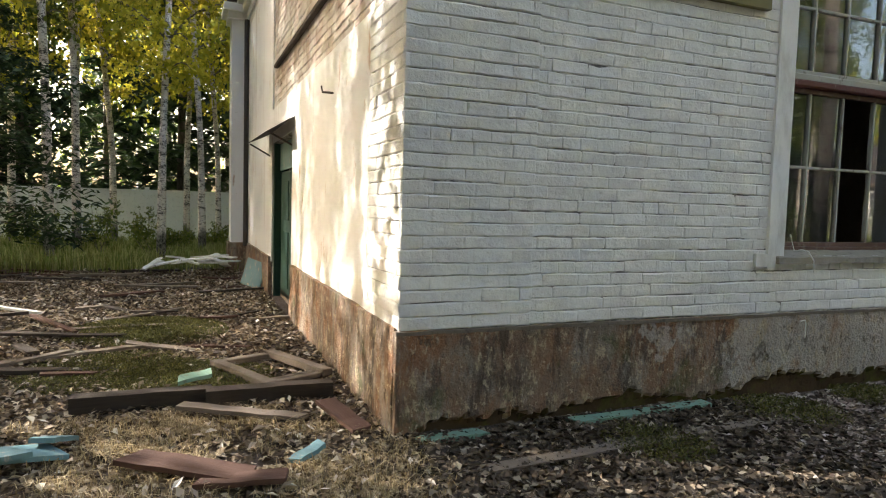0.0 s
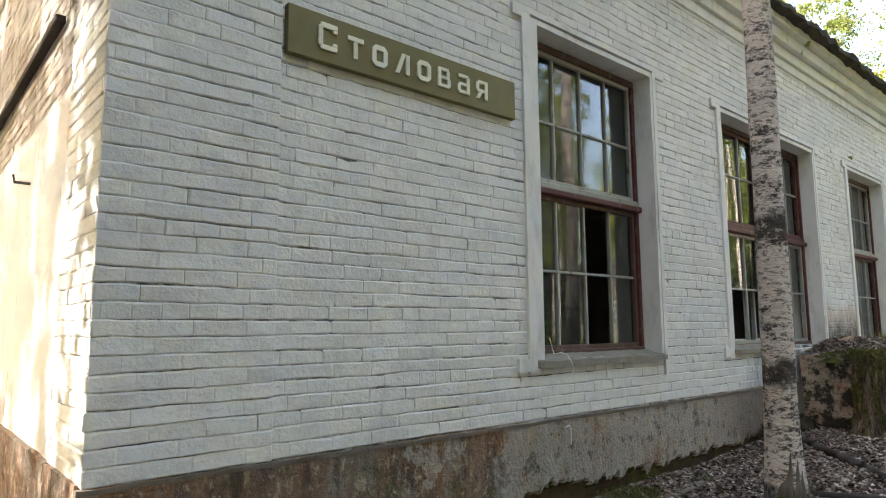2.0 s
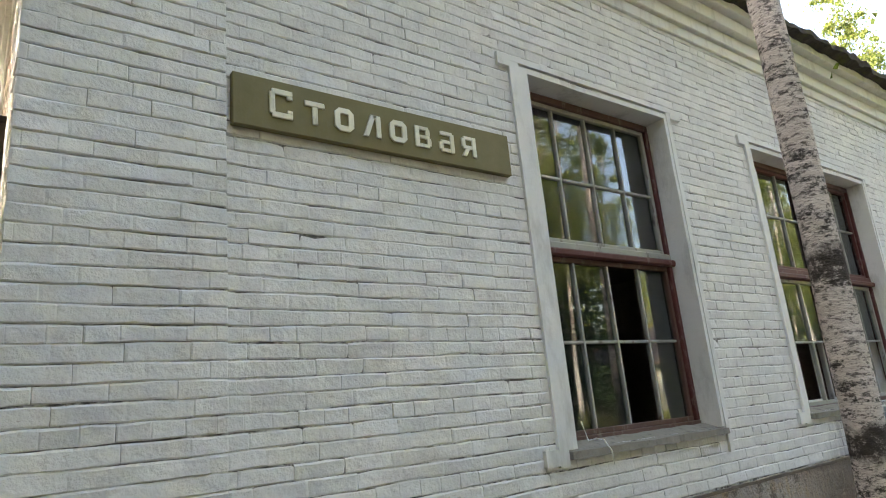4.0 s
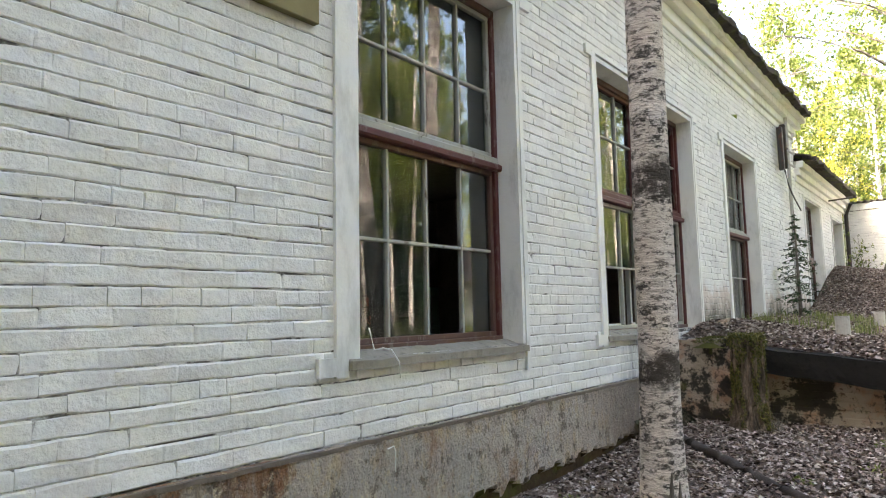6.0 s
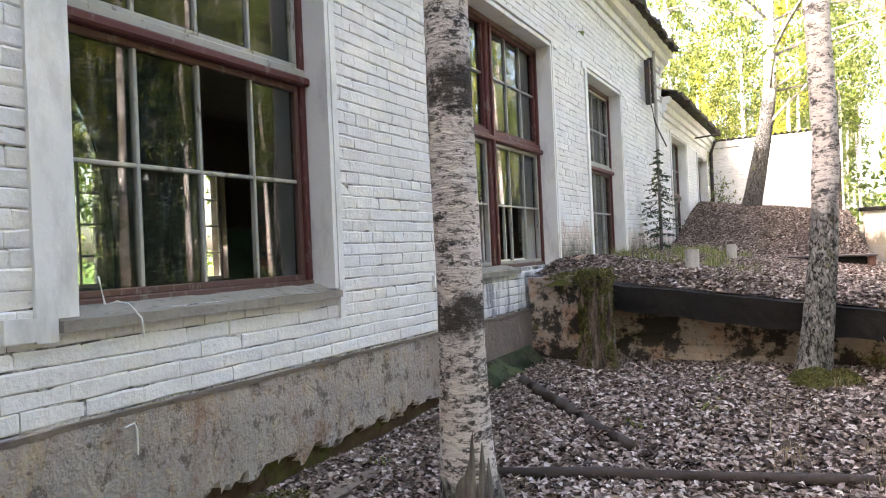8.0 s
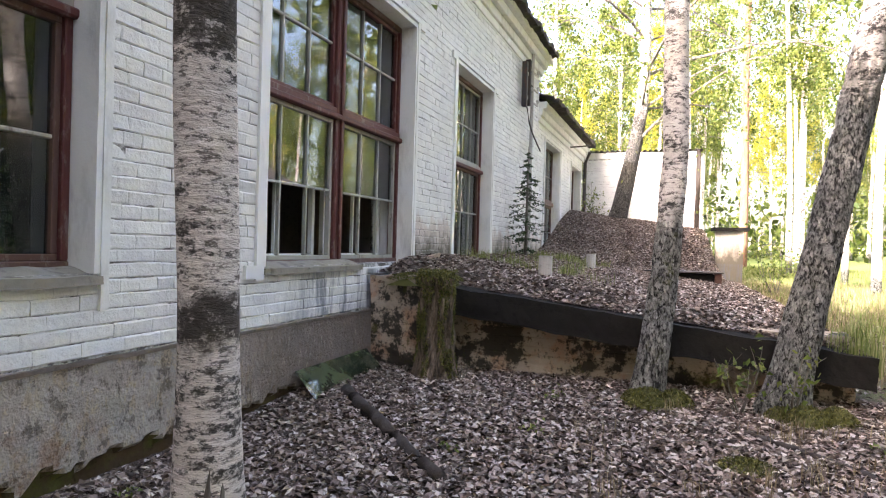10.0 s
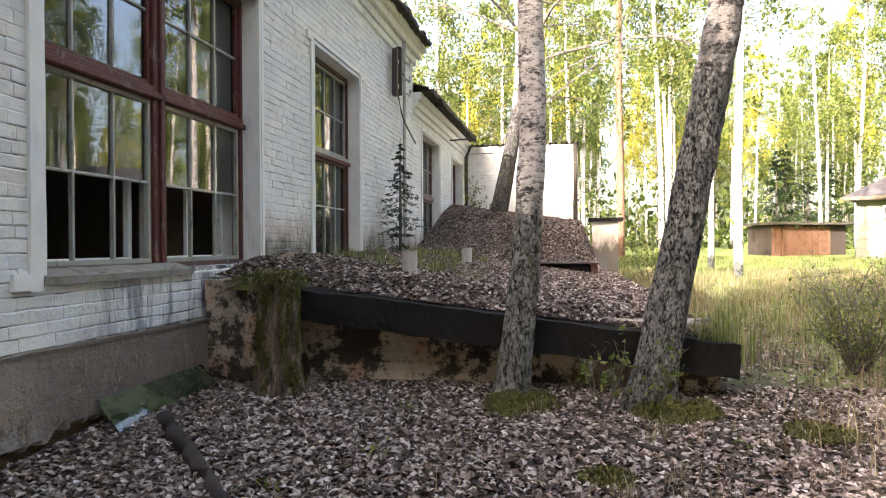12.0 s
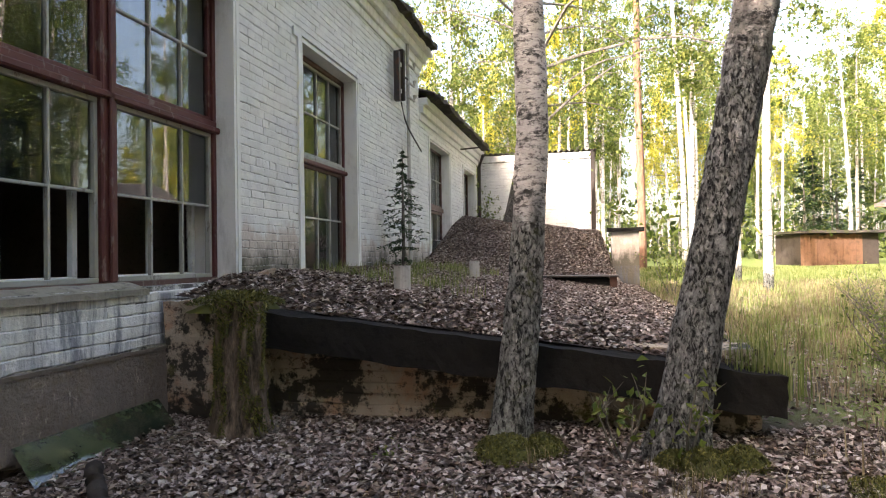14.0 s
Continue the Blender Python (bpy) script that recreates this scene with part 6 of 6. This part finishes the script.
def house(name, label, at, turn, w, d, wall_h, roof_h, wall_mat, roof_mat, wins, overhang=0.5, trim=WHITEPAINT):
    t = thing(name, label, "house", at, turn=turn)
    wall = part("wall", box(0, 0, -0.3, w, d, wall_h, 0.01), wall_mat, t)
    nb = int(wall_h / 0.18)
    for i in range(nb):
        part("board", box(-0.02, -0.022, i * 0.18, w + 0.02, 0.0, i * 0.18 + 0.165, 0.006), wall_mat, wall)
    rb = bmesh.new()
    o = overhang
    P = [(-o, -o, wall_h - 0.1), (w + o, -o, wall_h - 0.1), (w + o, d + o, wall_h - 0.1), (-o, d + o, wall_h - 0.1), (d * 0.45, d / 2, wall_h + roof_h), (w - d * 0.45, d / 2, wall_h + roof_h)]
    q = [rb.verts.new(p) for p in P]
    for fc in ((0, 1, 5, 4), (1, 2, 5), (2, 3, 4, 5), (3, 0, 4), (3, 2, 1, 0)):
        rb.faces.new([q[i] for i in fc])
    part("roof", rb, roof_mat, t)
    part("fascia", box(-o, -o - 0.03, wall_h - 0.22, w + o, -o, wall_h - 0.07, 0.01), GREYWOOD, t)
    for face, u, z0, ww, hh in wins:
        wn_ = part("window", box(0, -0.06, 0, ww, -0.024, 0.08, 0.008), trim, t, at=Matrix.Translation((u, 0, z0)) if face == "s" else Matrix.Translation((0, u, z0)) @ Matrix.Rotation(radians(-90), 4, "Z"))
        for b in ((0, -0.06, hh - 0.08, ww, -0.024, hh), (0, -0.06, 0.08, 0.08, -0.024, hh - 0.08), (ww - 0.08, -0.06, 0.08, ww, -0.024, hh - 0.08), (ww / 2 - 0.03, -0.055, 0.08, ww / 2 + 0.03, -0.024, hh - 0.08), (0.08, -0.055, hh * 0.36, ww - 0.08, -0.024, hh * 0.36 + 0.05), (0.08, -0.055, hh * 0.68, ww - 0.08, -0.024, hh * 0.68 + 0.04)):
            part("frame", box(*b, 0.006), trim, wn_)
        part("pane", box(0.08, -0.032, 0.08, ww - 0.08, -0.026, hh - 0.08), PANEDARK, wn_)
    return t


pk = Mat("dark_reflecting_pane", 0.06, 0.0, 0.6)
PANEDARK = pk.done(pk.mix(pk.noise(1.5, 3), (0.03, 0.035, 0.04), (0.10, 0.11, 0.12)))
HX, HY = 33.6, -11.2
hs = house("house", "pale green boarded house with a hipped slate roof", (HX, HY, ground_z(HX, HY) - 0.05), -118, 9.0, 7.0, 2.75, 2.2, HOUSEGREEN, SLATE,
           [("s", 0.9, 0.95, 1.1, 1.35), ("s", 3.1, 0.95, 1.1, 1.35), ("s", 5.6, 0.95, 1.1, 1.35), ("w", 1.0, 0.9, 1.0, 1.3), ("w", 3.4, 0.9, 1.0, 1.3)])
part("post", box(2.3, -0.35, -0.3, 2.42, -0.23, 2.7, 0.01), WHITEPAINT, hs)
part("notice_board", box(2.05, -0.40, 1.75, 2.65, -0.36, 2.25, 0.008), BLUEPAINT, hs, "small pale blue notice board")
house("house", "salmon-red house with a brown roof across the clearing", (40.0, -22.5, ground_z(40, -22.5)), 150, 10, 7, 2.9, 2.4, HOUSEPINK, ROOFRED, [("s", 1.2, 0.95, 1.1, 1.35), ("s", 4.2, 0.95, 1.1, 1.35), ("s", 7.0, 0.95, 1.1, 1.35)])

shed = thing("shed", "long low shed of brown vertical boards", "shed", (43.4, -10.75, ground_z(43.4, -10.4)), turn=-72)
part("wall", box(0.05, 0.05, -0.2, 4.6, 2.4, 1.75, 0.01), DARKWOOD, shed)
for i in range(19):
    part("board", box(i * 0.19, -0.01 - 0.015 * (i % 2), -0.1, i * 0.19 + 0.175, 0.04, 1.72 + 0.05 * math.sin(i * 1.7), 0.006), BROWNBOARD, shed)
part("roof", rough_box(-0.3, -0.45, 1.78, 5.2, 2.8, 1.92, 0.3, 0.03, 1), ROOFING, shed, "flat roofing-felt roof")

# ---- undergrowth ----
nr = np.random.RandomState(3)


def tuft_spots(n, x0, x1, y0, y1, r, test=lambda x, y: True, height=ground_z):
    out = []
    while len(out) < n:
        x, y = nr.uniform(x0, x1), nr.uniform(y0, y1)
        if test(x, y):
            out.append((x, y, height(x, y), r * nr.uniform(0.5, 1.5)))
    return out


def meadow(x, y):
    return noise.noise(Vector((x * 0.35, y * 0.35, 7))) > -0.35


tufts("meadow_grass", tuft_spots(1500, 9.5, 36, -14, -0.9, 0.35, lambda x, y: meadow(x, y) and y < -0.9 - (x < 11) * 0.8 + 0.0), GRASS, "spring grass of the clearing", "grass", 0.20, 0.010, nr, 34)
tufts("dry_grass", tuft_spots(1100, 7.5, 24, -9, -0.9, 0.3), DRYGRASS, "last year's dry grass", "grass", 0.22, 0.008, nr, 26, 0.9)
tufts("yard_grass", tuft_spots(700, -9, 2.0, 12.8, 21.5, 0.35), GRASS, "bright grass of the yard", "grass", 0.30, 0.014, nr, 30)
tufts("platform_grass", tuft_spots(46, 10.4, 16, 1.6, 3.4, 0.18, lambda x, y: noise.noise(Vector((x, y, 3))) > -0.1, plat_z), GRASS, "sparse grass on the platform", "grass", 0.16, 0.006, nr, 34)
tufts("edge_grass", [(8.95, -0.42, 0.44, 0.1), (8.95, -0.55, 0.42, 0.1), (9.1, -0.7, 0.35, 0.15), (9.3, -0.6, 0.40, 0.15)], GRASS, "grass tufts at the end of the beam", "grass", 0.32, 0.008, nr, 50, 0.4)
tufts("litter_grass", tuft_spots(60, 5.8, 8.6, -2.2, 1.2, 0.12), DRYGRASS, "thin grass among the leaves", "grass", 0.13, 0.005, nr, 16, 0.7)


def bush(x, y, h, r, seed, label, leaves=900, leafmat=LEAVES, z=None, stems=12, leaf=0.035, cat="shrub"):
    rng_, n2 = random.Random(seed), np.random.RandomState(seed)
    t = thing("shrub", label, cat, (x, y, ground_z(x, y) if z is None else z))
    bm, spots = bmesh.new(), []
    for i in range(stems):
        a = rng_.uniform(0, 6.28)
        lp = limb_points((rng_.uniform(-0.1, 0.1) * r, rng_.uniform(-0.1, 0.1) * r, -0.03), Vector((math.cos(a) * r / h, math.sin(a) * r / h, 1.0)), h * rng_.uniform(0.6, 1.1), -0.05, rng_)
        tube(lp, [0.008 * (1 - j / 7) + 0.0015 for j in range(7)], 4, bm)
        spots += lp[2:]
        for _ in range(3):
            tp = limb_points(lp[rng_.randint(2, 5)], Vector((rng_.uniform(-1, 1), rng_.uniform(-1, 1), rng_.uniform(0.2, 1))), h * 0.3, 0, rng_, 3)
            tube(tp, [0.004, 0.003, 0.002, 0.0012], 4, bm)
            spots += tp[1:]
    tagged(part("stemwork", bm, GREYBARK, t), kind="stuff")
    c = np.array([tuple(spots[i]) for i in n2.randint(0, len(spots), leaves)]) + n2.normal(0, 0.035, (leaves, 3))
    v, f = blades(c, leaf, leaf * 0.6, 1.2, n2)
    part("foliage", raw_mesh("foliage", v, f), leafmat, t)


BUSHLEAF = foliage("dull_shrub_leaf", (0.07, 0.10, 0.022), (0.16, 0.20, 0.05), (0.28, 0.30, 0.10), 0.35)
bush(9.75, -1.75, 0.85, 0.5, 1, "twiggy green shrub in the long grass", 1150, BUSHLEAF, stems=44, leaf=0.042)
bush(10.6, -2.6, 0.95, 0.6, 17, "twiggy green shrub in the long grass", 900, BUSHLEAF, stems=38, leaf=0.042)
bush(13.6, -3.1, 1.0, 0.9, 18, "twiggy green shrub in the long grass", 1000, BUSHLEAF, stems=40, leaf=0.042)
bush(13.6, -4.4, 1.15, 1.0, 2, "twiggy green shrub in the long grass", 1150, BUSHLEAF, stems=44, leaf=0.042)
bush(15.2, -5.2, 1.2, 1.1, 3, "twiggy green shrub in the long grass", 1150, BUSHLEAF, stems=44, leaf=0.042)
bush(8.42, 0.30, 0.62, 0.25, 4, "thin sapling with fresh leaves at the beam", 60, LEAVES, stems=4, leaf=0.06)
bush(8.40, -0.02, 0.5, 0.22, 5, "thin sapling with fresh leaves at the beam", 60, LEAVES, stems=4, leaf=0.06)
bush(8.50, 2.45, 0.25, 0.2, 6, "dry twigs at the foot of the wall", 8, DRYGRASS, stems=6)
bush(19.2, -1.2, 1.5, 0.6, 7, "young leafy sapling by the cellar wall", 500, LEAVES, stems=8, leaf=0.07)
bush(17.5, -1.6, 1.2, 0.5, 8, "young leafy sapling by the cellar wall", 400, LEAVES, stems=8, leaf=0.07)
bush(21.6, 3.0, 1.5, 0.4, 9, "leafy sapling against the low wing", 260, LEAVES, 1.7, 5, 0.08)
for i in range(16):
    x, y = -8 + i * 0.75 + 0.3 * math.sin(i * 5), 17.8 + 1.8 * math.sin(i * 2.3)
    bush(x, y, 1.0 + 0.3 * math.sin(i), 0.7, 20 + i, "low leafy shrub before the fence", 700, LEAVES, stems=10, leaf=0.09)

# ---- moss cushions ----
for i, (x, y, r, h) in enumerate(((8.34, 0.92, 0.16, 0.12), (8.46, 0.74, 0.13, 0.10), (8.40, 1.02, 0.10, 0.08), (8.30, -0.10, 0.14, 0.12), (8.42, -0.30, 0.13, 0.10), (8.36, 0.05, 0.10, 0.08), (5.10, 2.24, 0.15, 0.12), (5.28, 2.14, 0.12, 0.08), (7.3, 0.35, 0.14, 0.03), (8.1, -0.9, 0.2, 0.04), (0.1, 5.0, 0.55, 0.03), (-0.5, 5.5, 0.6, 0.03), (-0.3, 7.0, 0.7, 0.05), (2.6, 2.95, 0.3, 0.02), (3.9, 3.15, 0.35, 0.02), (4.9, 3.2, 0.3, 0.02), (9.0, 3.1, 0.22, 0.05), (8.95, 2.75, 0.15, 0.05))):
    zz = ground_z(x, y) if x < 8.9 else 0.90
    mound("moss", x, y, r, h, MOSS, "yellow-green moss cushion", "moss", zz, i)
    n = int(r * 5200 + r * r * 16000)
    a, d = nr.uniform(0, 6.28, n), r * np.sqrt(nr.uniform(0, 1, n)) * 1.1
    c = np.stack([x + np.cos(a) * d, y + np.sin(a) * d, zz + h * (1 - (d / r) ** 2 * 0.8) + nr.uniform(0, 0.022, n)], 1)
    v, f = blades(c, 0.030, 0.009, 1.4, nr)
    tagged(part("moss_fronds", raw_mesh("moss_fronds", v, f), MOSS), "fine moss fronds", "moss", kind="stuff")
STRAW = foliage("bleached_straw", (0.16, 0.11, 0.055), (0.34, 0.26, 0.14), (0.56, 0.46, 0.29), 0.15)
tufts("straw", tuft_spots(260, -1.4, 1.15, 2.3, 4.2, 0.13, lambda x, y: noise.noise(Vector((x * 1.7, y * 1.7, 11))) > -0.05), STRAW, "matted straw by the corner", "straw", 0.075, 0.0045, nr, 44, 2.6)

# ---- twigs and small oddments ----
tb = bmesh.new()
trng = random.Random(17)
for i in range(240):
    x, y = trng.uniform(2.0, 8.6), trng.uniform(-2.2, 3.3)
    a, ln = trng.uniform(0, 6.28), trng.uniform(0.08, 0.42)
    z = ground_z(x, y) + 0.022
    tube([(x, y, z), (x + math.cos(a) * ln * 0.5, y + math.sin(a) * ln * 0.5, z + trng.uniform(0, 0.02)), (x + math.cos(a + 0.3) * ln, y + math.sin(a + 0.3) * ln, z)], [0.004, 0.003, 0.0015], 4, tb)
tagged(part("twigs", tb, GREYBARK), "thin dry twigs on the leaves", "twigs", kind="stuff")
for i, (x, y) in enumerate(((7.35, 1.55), (6.9, 1.95), (6.4, 0.6), (7.8, -0.4), (8.2, 1.6), (5.7, 3.1))):
    bush(x, y, 0.10, 0.08, 50 + i, "small green seedling among the leaves", 26, BUSHLEAF, stems=3, leaf=0.035, cat="seedling")
cord = thing("cord", "pale cord hanging over the window sill", "cord", (4.32, WY - 0.065, 1.04))
part("strand", tube([(0, 0.10, 0.16), (0.0, 0.06, 0.04), (0.03, 0.02, 0.05), (0.06, -0.012, 0.04), (0.12, -0.014, -0.03), (0.13, -0.014, -0.12)], [0.005] * 6, 5), WHITEPAINT, cord)
hook = thing("hook", "bent wire hook in the plinth", "hook", (4.38, WY - 0.075, 0.55))
part("wire", tube([(-0.04, -0.005, 0.0), (0.0, -0.012, 0.01), (0.012, -0.012, -0.02), (0.012, -0.010, -0.13)], [0.004] * 4, 5), WHITEPAINT, hook)
peg = thing("iron_peg", "rusty iron peg in the end wall", "peg", (WX - 0.03, 5.35, 2.25))
part("peg", tube([(0, 0, 0), (-0.09, 0, 0.0), (-0.10, 0, 0.05)], [0.01, 0.01, 0.008], 6), IRON, peg)
bk = thing("broken_brick", "mossy chunk of concrete at the window corner", "rubble", (9.95, 3.36, 0.98))
part("chunk", rough_box(-0.16, -0.1, -0.04, 0.16, 0.1, 0.13, 0.06, 0.05, 5), OLDWALL, bk)

n = 2600
cx, cy = nr.uniform(-2.4, 1.1, n), nr.uniform(2.4, 13.0, n)
cz = np.array([ground_z(a, b) for a, b in zip(cx, cy)]) + nr.uniform(0.01, 0.045, n)
v, f = blades(np.stack([cx, cy, cz], 1), 0.075, 0.035, 0.6, nr)
CHIP = Mat("pale_chip", 0.9)
CHIP = CHIP.done(CHIP.ramp(CHIP.island(), (0.0, (0.20, 0.15, 0.11)), (0.5, (0.38, 0.31, 0.24)), (1.0, (0.62, 0.58, 0.52))))
tagged(part("rubble_chips", raw_mesh("rubble_chips", v, f), CHIP), "pale splinters and plaster chips in the debris", "rubble", kind="stuff")

# ---- fallen leaves ----


def litter(name, n, x0, x1, y0, y1, height, label, size=0.05, test=None, material=LITTER):
    x, y = nr.uniform(x0, x1, n), nr.uniform(y0, y1, n)
    if test is not None:
        k = test(x, y)
        x, y = x[k], y[k]
    z = np.array([height(a, b) for a, b in zip(x, y)]) + nr.uniform(0.002, 0.022, len(x))
    v, f = blades(np.stack([x, y, z], 1), size, size * 0.66, 0.5, nr)
    tagged(part(name, raw_mesh(name, v, f), material), label, "leaves", kind="stuff")


litter("damp_leaves", 34000, 0.9, 4.6, -0.5, 3.46, ground_z, "damp leaves along the wall, shade put into their colour", 0.055, lambda x, y: x < 4.1 + 0.5 * np.sin(y * 3), DAMPSHADE)
litter("fallen_leaves", 100000, 2.6, 9.05, -2.6, 3.46, ground_z, "grey-brown birch leaves covering the ground", 0.05, lambda x, y: x + 0.5 * np.sin(y * 3) + nr.normal(0, 0.4, len(x)) > 3.9)
litter("platform_leaves", 70000, 9.0, 22.5, -0.5, 3.45, plat_z, "brown leaves covering the platform and mound", 0.055)
litter("beam_leaves", 1500, 8.80, 9.15, -0.6, 2.8, lambda x, y: 0.505 + (y + 0.61) * 0.1105, "brown leaves on the beam", 0.05, lambda x, y: x > 8.98)
litter("yard_leaves", 12000, -4.5, 1.14, 3.4, 13.0, ground_z, "rotten leaves among the debris, coloured dark for shade", 0.06, material=DAMPSHADE)
PALELEAF = Mat("bleached_leaf", 0.8)
PALELEAF = PALELEAF.done(PALELEAF.ramp(PALELEAF.island(), (0.0, (0.05, 0.034, 0.02)), (0.4, (0.15, 0.105, 0.062)), (0.75, (0.33, 0.255, 0.165)), (1.0, (0.60, 0.52, 0.40))))
litter("dry_yard_leaves", 46000, -4.5, 1.14, 2.4, 13.0, ground_z, "bleached dry leaves among the debris", 0.055, material=PALELEAF)
litter("clearing_leaves", 16000, 8.0, 20, -5.0, -0.6, ground_z, "leaves in the grass", 0.05)
litter("walkway_leaves", 52000, -5.0, 6.5, -5.0, 2.6, ground_z, "damp, shade-coloured leaves thinning out over the trodden yard", 0.055, lambda x, y: np.hypot((x - 0.5) / 5.5, (y - 0.6) / 5.0) + nr.normal(0, 0.15, len(x)) < 0.9, DAMPSHADE)

# ---- brickwork ----
HOLES = [(a - 0.06, b + 0.04, c - 0.06, d + 0.03) for a, b, c, d in OPEN]
# starts just clear of the pilaster; the gap draws its shadow line
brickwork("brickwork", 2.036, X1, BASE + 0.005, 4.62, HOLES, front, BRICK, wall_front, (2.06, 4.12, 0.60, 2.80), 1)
pil_front = part("wall_pilaster", box(WX + 0.022, WY - 0.030, BASE, 2.018, WY - 0.014, 4.6), MORTAR, wall_front, "slightly raised corner of the wall")
brickwork("brickwork", WX - 0.03, 2.03, BASE + 0.005, 4.62, [], lambda u, v, z: Vector((u, WY - 0.04 - v, z)), BRICK, pil_front, None, 2)
brickwork("brickwork", WY - 0.035, 4.22, BASE + 0.005, 4.6, [], lambda u, v, z: Vector((WX - 0.03 - v, u, z)), BRICK, wall_side, None, 3)
part("wall_pilaster", box(WX - 0.02, WY - 0.02, BASE, WX + 0.02, 4.21, 4.6), MORTAR, wall_side)
brickwork("brickwork", 4.22, BACK + 0.4, 2.62, 4.6, [(DOOR[1], BACK + 0.5, 0, 5)], side, RAW, wall_side, None, 4)
brickwork("brickwork", X1, AX1, BASE, 3.82, [(W4[0] - 0.06, W4[1] + 0.05, 0, W4[3] + 0.04), (W5[0] - 0.06, W5[1] + 0.05, 0, W5[3] + 0.04)], annex_front, BRICK, wall_annex, None, 5)
brickwork("brickwork", 0.95, 2.70, -0.04, 0.62, [], lambda u, v, z: Vector((9.052 - v, u, z)), OLDWALL, bank_side, (0.9, 2.75, -0.1, 0.7), 7)
brickwork("brickwork", 0.42, WY, 0.6, 3.86, [], lambda u, v, z: Vector((AX1 - v, u, z)), BRICK, wall_cross, None, 6)
